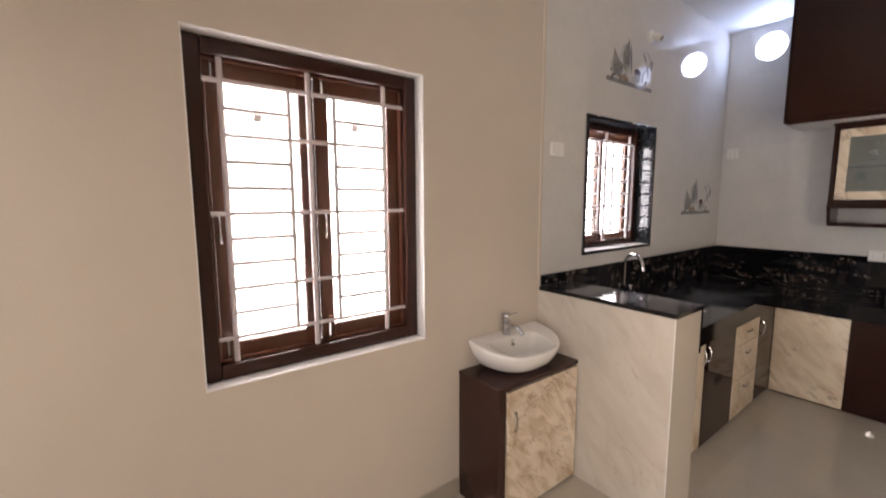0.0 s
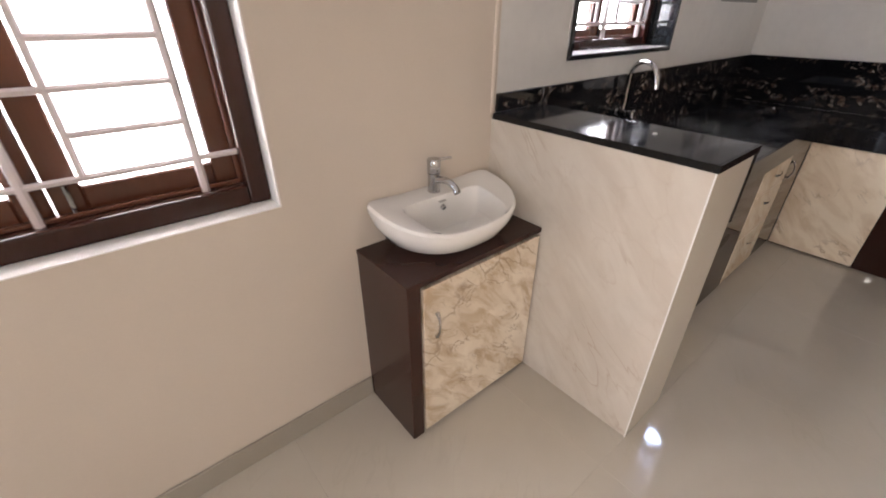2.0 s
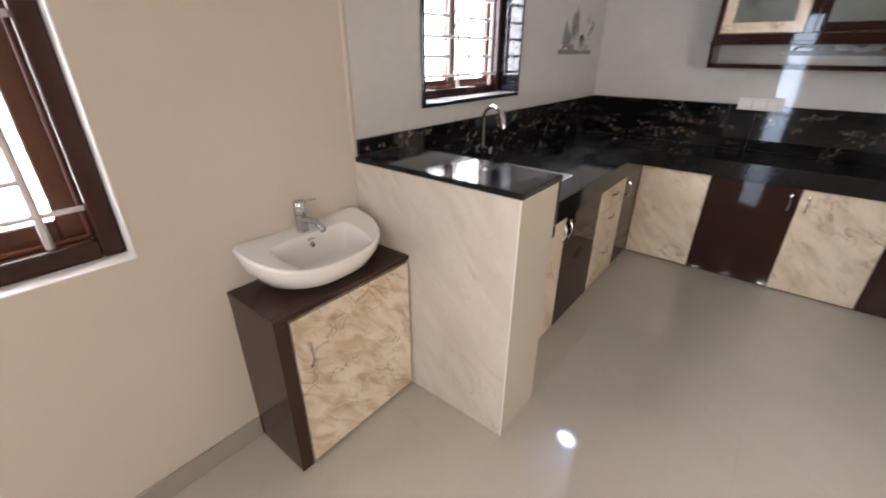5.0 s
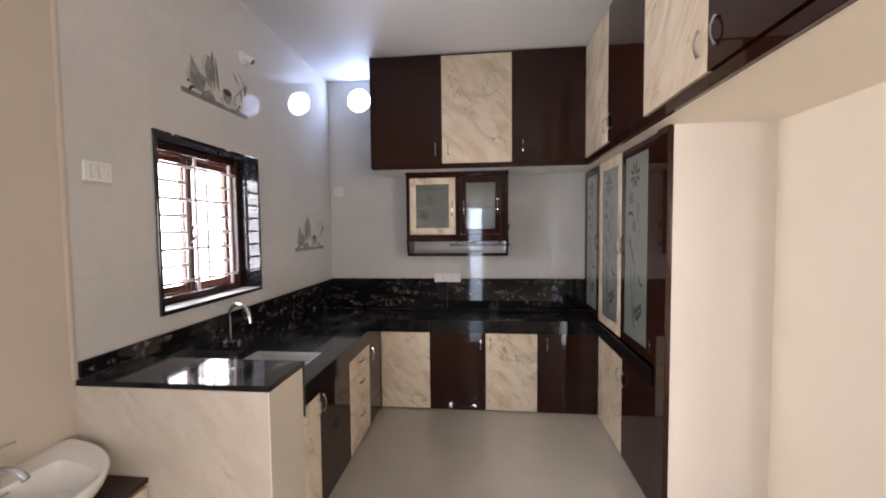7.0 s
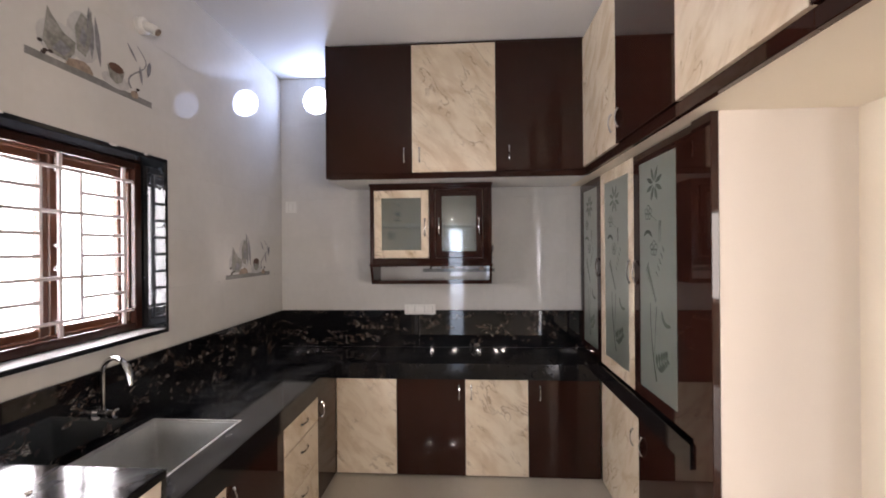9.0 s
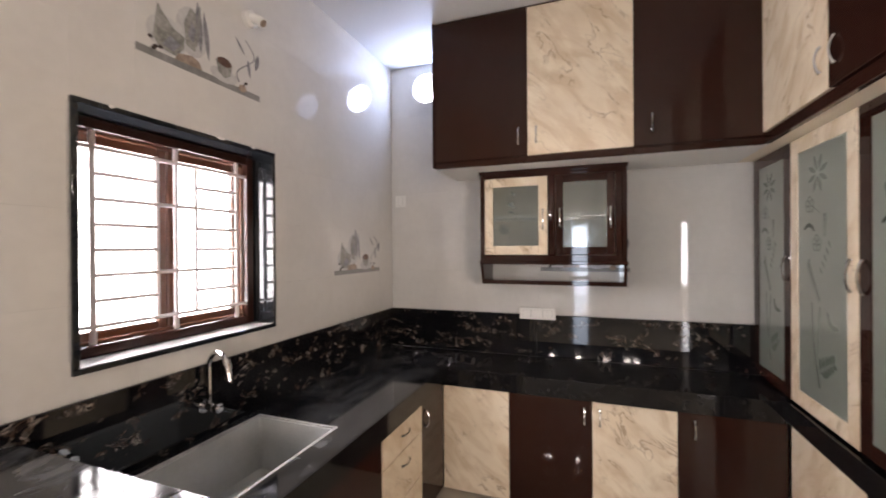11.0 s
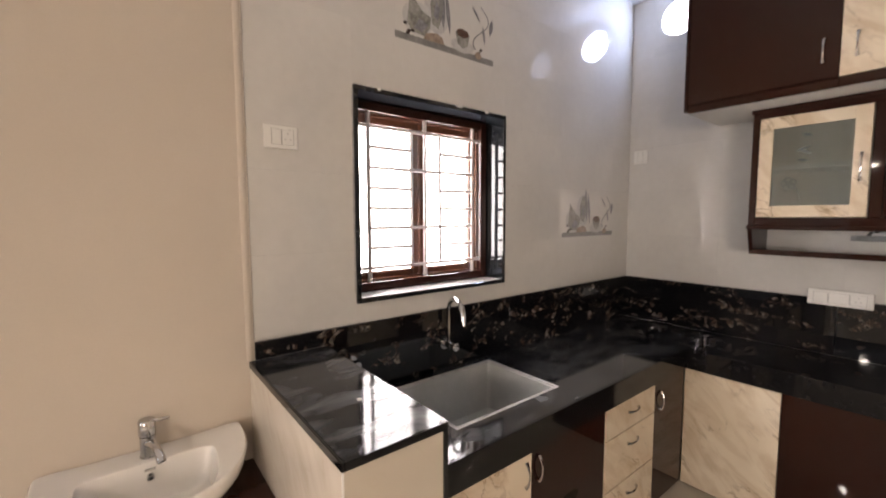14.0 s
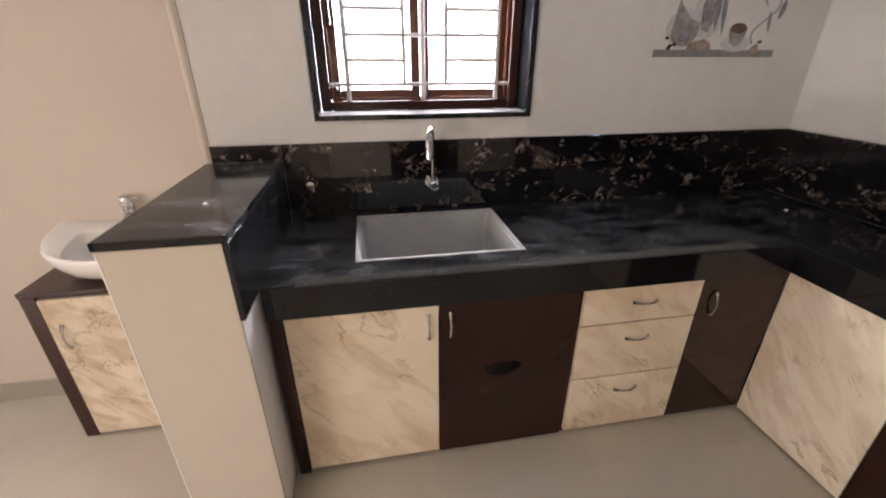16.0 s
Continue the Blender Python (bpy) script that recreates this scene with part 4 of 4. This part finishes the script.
BX, BB = 1.648, YD - 0.004


def dshape(half, depth, back, z, dz=0.0, tilt=0.0, px=0.75, py=0.95, n=56, pb=0.54):
    """A D outline: nearly straight at the back, a full curve to the front, falling by tilt towards the front."""
    pts = []
    depth, back = depth * 0.87, BB - (BB - back) * 0.87
    for i in range(n):
        t = 2 * math.pi * i / n
        c, s = math.cos(t), math.sin(t)
        x = math.copysign(abs(c) ** (px if s < 0 else pb), c) * half * 1.155
        mid = back - depth * 0.26
        y = mid + (abs(s) ** pb * depth * 0.26 if s > 0 else -abs(s) ** py * depth * 0.74)
        wing = dz * (abs(x) / half / 1.155) ** 3
        pts.append((BX + x, y, z + wing - tilt * (BB - y) / 0.30))
    return pts


part("bowl", lofted([dshape(0.115, 0.20, BB - 0.06, VZ + 0.001), dshape(0.150, 0.25, BB - 0.035, VZ + 0.01), dshape(0.198, 0.308, BB - 0.012, VZ + 0.045, tilt=0.012),
                     dshape(0.227, 0.342, BB - 0.002, VZ + 0.105, tilt=0.032), dshape(0.235, 0.350, BB, VZ + 0.135, 0.010, 0.042, pb=0.30),
                     dshape(0.236, 0.351, BB, VZ + 0.148, 0.012, 0.044, pb=0.30), dshape(0.231, 0.343, BB - 0.003, VZ + 0.156, 0.014, 0.045, pb=0.30),
                     dshape(0.224, 0.335, BB - 0.006, VZ + 0.157, 0.013, 0.045, pb=0.30),
                     dshape(0.153, 0.253, BB - 0.079, VZ + 0.150, 0.002, 0.044, 0.36, pb=0.40), dshape(0.149, 0.246, BB - 0.083, VZ + 0.141, 0, 0.040, 0.36, pb=0.40),
                     dshape(0.141, 0.224, BB - 0.091, VZ + 0.085, 0, 0.015, 0.40, pb=0.42), dshape(0.132, 0.186, BB - 0.102, VZ + 0.045, 0, 0, 0.5),
                     dshape(0.10, 0.14, BB - 0.115, VZ + 0.026), dshape(0.03, 0.035, BB - 0.175, VZ + 0.020)]), CERAM, basin, smooth=True)
part("drain", tube([(BX, BB - 0.192, VZ + 0.020), (BX, BB - 0.192, VZ + 0.026)], 0.022, 18), CHROME, basin, "round chrome drain", smooth=True)
part("overflow", tube([(BX, BB - 0.083, VZ + 0.104), (BX, BB - 0.0945, VZ + 0.100)], 0.010, 14), CHROME, basin, "overflow ring", smooth=True)
part("overflow_hole", tube([(BX, BB - 0.094, VZ + 0.1005), (BX, BB - 0.0955, VZ + 0.0998)], 0.006, 12), RUBBER, basin)
part("mark", box(BX - 0.014, BB - 0.080, VZ + 0.1225, BX + 0.014, BB - 0.0895, VZ + 0.1265), PLASTG, basin, "small grey maker's mark")
bt = thing("basin_tap", BX, BB - 0.036, VZ + 0.15, "chrome single-lever basin mixer tap", "tap")
tb = BB - 0.036
part("body", tube([(BX, tb, VZ + 0.147), (BX, tb, VZ + 0.151), (BX, tb, VZ + 0.153), (BX, tb, VZ + 0.214)], 0.02, 22, radii=[0.0235, 0.0235, 0.0215, 0.0215]), CHROME, bt, smooth=True)
part("collar", tube([(BX, tb, VZ + 0.2142), (BX, tb, VZ + 0.2172)], 0.0195, 22), RUBBER, bt, "dark ring below the cap", smooth=True)
part("cap", tube([(BX, tb, VZ + 0.2175), (BX, tb, VZ + 0.2195), (BX, tb, VZ + 0.262), (BX, tb, VZ + 0.266)], 0.02, 22, radii=[0.0225, 0.0238, 0.0238, 0.0215]), CHROME, bt, smooth=True)
part("lever", tube([(BX + 0.012, tb - 0.005, VZ + 0.261), (BX + 0.026, tb - 0.012, VZ + 0.2615), (BX + 0.058, tb - 0.027, VZ + 0.266)], 0.006, 10, radii=[0.0065, 0.0052, 0.0048]), CHROME, bt, smooth=True)
sp = [(BX + 0.002, tb - 0.012, VZ + 0.193), (BX + 0.010, tb - 0.042, VZ + 0.199), (BX + 0.018, tb - 0.066, VZ + 0.194), (BX + 0.025, tb - 0.086, VZ + 0.178), (BX + 0.028, tb - 0.096, VZ + 0.162)]
part("spout", tube(sp, 0.0125, 16, radii=[0.0135, 0.0125, 0.0125, 0.0125, 0.0135]), CHROME, bt, smooth=True)
part("aerator", tube([sp[-1], (BX + 0.0285, tb - 0.0975, VZ + 0.1595)], 0.0105, 14), RUBBER, bt, "dark aerator mouth", smooth=True)


# ---- sockets, lamp holder ----
def switch_plate(name, side, u0, u1, v0, v1, modules, label):
    s = thing(name, *facing(side, (u0 + u1) / 2, 0, (v0 + v1) / 2), label, "switch plate")
    part("box", fbox(side, u0 + 0.004, u1 - 0.004, v0 + 0.004, v1 - 0.004, 0, 0.006), PLAST, s)
    part("plate", fbox(side, u0, u1, v0, v1, 0.006, 0.014, 0.003), PLAST, s)
    for kind, a, b in modules:
        p, q = u0 + (u1 - u0) * a, u0 + (u1 - u0) * b
        part("gap", fbox(side, p - 0.0016, q + 0.0016, v0 + 0.0146, v1 - 0.0146, 0.014, 0.0146), PLASTG, s)
        m = part(kind, fbox(side, p + 0.0008, q - 0.0008, v0 + 0.016, v1 - 0.016, 0.014, 0.0165, 0.001), PLAST, s)
        if kind == "socket":
            uu, vv = (p + q) / 2, (v0 + v1) / 2
            for du, dv in ((0, 0.013), (-0.010, -0.008), (0.010, -0.008)):
                part("pin_hole", fbox(side, uu + du - 0.0025, uu + du + 0.0025, vv + dv - 0.0025, vv + dv + 0.0025, 0.0165, 0.0168), PLASTG, m)
    return s


switch_plate("switch_socket", ("n", YN), 2.04, 2.165, 1.856, 1.942, [("switch", 0.22, 0.50), ("socket", 0.52, 0.86)], "white switch and socket plate on the tiles")
switch_plate("switch_socket", ("e", XE - 0.028), 0.28, 0.543, 1.107, 1.193, [("socket", 0.10, 0.34), ("blank", 0.36, 0.66), ("switch", 0.68, 0.90)], "long white switch and socket plate at the splashback")
switch_plate("switch", ("e", XE), 1.487, 1.584, 1.985, 2.082, [("switch", 0.30, 0.72)], "small white switch plate on the tiles")
lh = thing("lamp_holder", 3.152, YN, 2.78, "white angled batten lamp holder without a lamp", "lamp holder")
part("base", tube([(3.152, YN, 2.785), (3.152, YN - 0.02, 2.785), (3.152, YN - 0.026, 2.785)], 0.04, 22, radii=[0.042, 0.042, 0.034]), PLAST, lh, smooth=True)
part("socket", tube([(3.152, YN - 0.02, 2.785), (3.155, YN - 0.055, 2.772), (3.159, YN - 0.085, 2.752)], 0.024, 16), PLAST, lh, smooth=True)
part("contact", tube([(3.1592, YN - 0.0853, 2.7518), (3.1594, YN - 0.087, 2.7506)], 0.018, 16), TANP, lh, "brown inner contact plate", smooth=True)

# lights under the added, unseen beam between dining place and hall
for y in (0.84, 0.32, -0.21, -0.60, -0.76):
    x, z = -1.10, ZBEAM
    dl = thing("ceiling_light", x, y, z - 0.02, "small round white led light under the beam", "ceiling light", "lights under the beam")
    part("frame", tube([(x, y, z), (x, y, z - 0.016)], 0.06, 24, radii=[0.06, 0.056]), PLAST, dl, smooth=True)
    part("diffuser", tube([(x, y, z - 0.0165), (x, y, z - 0.019)], 0.036, 24), LEDM, dl, "glowing diffuser", smooth=True)


# ---- picture on the printed wall tiles ----
def print_on(tile, side, u0, v0, flip=1):
    """A printed kitchen picture: shelf, cup and saucer, jars, beans and a twig; u0 is its west or north foot."""
    axis = "x" if side[0] == "e" else "y"
    surf, layer = side[1], [0.0002]

    def add(name, outline, m, k=1):
        layer[0] += 0.00012
        part(name, prism([(u0 + flip * a, v0 + b) for a, b in outline], axis, surf - layer[0], surf + 0.001 + layer[0]), m, tile)

    def oval(cx, cz, rx, rz, n=18):
        return [(cx + rx * math.cos(2 * math.pi * i / n), cz + rz * math.sin(2 * math.pi * i / n)) for i in range(n)]
    add("shelf_print", [(0, 0), (0.61, 0), (0.61, 0.030), (0, 0.030)], GREYP)
    add("jar_print", oval(0.125, 0.110, 0.085, 0.075), PALEP)
    add("jar_print", oval(0.235, 0.175, 0.075, 0.105), PALEP)
    add("jar_print", [(0.065, 0.085), (0.09, 0.048), (0.16, 0.042), (0.195, 0.085), (0.20, 0.135), (0.15, 0.15), (0.105, 0.195), (0.085, 0.225)], OLIVP)
    add("shade_print", [(0.10, 0.065), (0.15, 0.055), (0.18, 0.095), (0.135, 0.115)], SLATEP)
    add("jar_print", [(0.205, 0.11), (0.245, 0.095), (0.27, 0.18), (0.255, 0.262), (0.225, 0.275), (0.195, 0.20)], OLIVP)
    add("shade_print", [(0.215, 0.15), (0.24, 0.13), (0.252, 0.19), (0.23, 0.22)], SLATEP)
    add("pod_print", petal(0.275, 0.10, radians(94), 0.22, 0.016), SLATEP, 3)
    add("pod_print", petal(0.315, 0.085, radians(97), 0.21, 0.012), SLATEP, 3)
    add("pod_print", petal(0.255, 0.12, radians(85), 0.19, 0.010), GREYP, 3)
    add("nuts_print", [(0.155, 0.028), (0.17, 0.058), (0.20, 0.066), (0.235, 0.072), (0.265, 0.060), (0.28, 0.030)], TANP, 2)
    add("saucer_print", oval(0.395, 0.055, 0.075, 0.034), PALEP, 2)
    add("cup_print", [(0.350, 0.115), (0.362, 0.06), (0.395, 0.042), (0.428, 0.06), (0.442, 0.115), (0.395, 0.130)], OLIVP, 3)
    add("tea_print", oval(0.396, 0.115, 0.040, 0.021), TEAP, 4)
    add("twig_print", ribbon([(0.52 + 0.055 * math.sin(i * 0.55), 0.275 - 0.022 * i) for i in range(11)], 0.0016, 0.0034), SLATEP, 2)
    for a, b, r, w in ((0.548, 0.10, 100, 0.008), (0.585, 0.15, 80, 0.013), (0.515, 0.20, 130, 0.005)):
        add("twig_leaf_print", petal(a, b, radians(r), 0.085, w), SLATEP, 3)
    for a, b in ((0.055, 0.075), (0.075, 0.045), (0.095, 0.05), (0.068, 0.035), (0.505, 0.045), (0.52, 0.062)):
        add("bean_print", oval(a, b, 0.010, 0.007, 10), BEANP, 4)
    add("nut_print", oval(0.50, 0.03, 0.022, 0.018, 12), TANP, 4)


# ---- pieces of the walls and floor ----
gap = 0.00015
tiles_n = thing("wall_tiles_north", 3.3, YN, ZB, "large glossy grey-white wall tiles with printed picture tiles", "wall tiles")
tagged(tiles_n, kind="structure")
ZR = [ZB + 0.001 + 0.3185 * i for i in range(7)] + [ZC]
XR = [1.984, 2.61, 3.222, 3.834, 4.446, XE]
for i in range(7):
    for j in range(5):
        for u0, u1, v0, v1 in cut((XR[j], XR[j + 1], ZR[i], ZR[i + 1]), W2):
            t = part("tile", box(u0 + gap, YN, v0 + gap, u1 - gap, YN + 0.010, v1 - gap), TILE, tiles_n)
        if (i, j) in ((4, 1), (1, 3)):
            print_on(t, ("n", YN), XR[j] + (0.0 if i == 4 else 0.02), ZR[i] + (-0.020 if i == 4 else 0.004))
tiles_e = thing("wall_tiles_east", XE, 0.3, ZB, "large glossy grey-white wall tiles behind the worktop", "wall tiles")
tagged(tiles_e, kind="structure")
YR = [YN - 0.001, 1.01, 0.40, -0.21, -0.82, YS]
for i in range(7):
    for j in range(5):
        for u0, u1, v0, v1 in cut((YR[j + 1], YR[j], ZR[i], ZR[i + 1]), HSQ):
            t = part("tile", box(XE, u0 + gap, v0 + gap, XE + 0.010, u1 - gap, v1 - gap), TILE, tiles_e)
        if (i, j) == (1, 2):
            print_on(t, ("e", XE), YR[j] - 0.01, ZR[i] + 0.004, -1)
floor_ob = bpy.data.objects["floor"]
T = 0.8
shared = {}
nx, ny = 11, 8
for i in range(nx):
    for j in range(ny):
        x0, y1 = XE - 0.2 - T * (i + 1) + 0.5, YD - T * j
        x1, y0 = min(x0 + T, XE + 0.01), max(y1 - T, YSH)
        x0 = max(x0, XW)
        if x1 - x0 < 0.05 or y1 - y0 < 0.05:
            continue
        key = (round(x1 - x0, 3), round(y1 - y0, 3))
        if key not in shared:
            ob = finish("floor_tile", box(0, 0, -0.006, key[0] - 0.0004, key[1] - 0.0004, 0.0), FLOOR, Vector((0, 0, 0)), False)
            shared[key] = ob.data
        else:
            ob = new("floor_tile", shared[key])
        ob.location = (x0, y0, 0)
        ob.parent = floor_ob
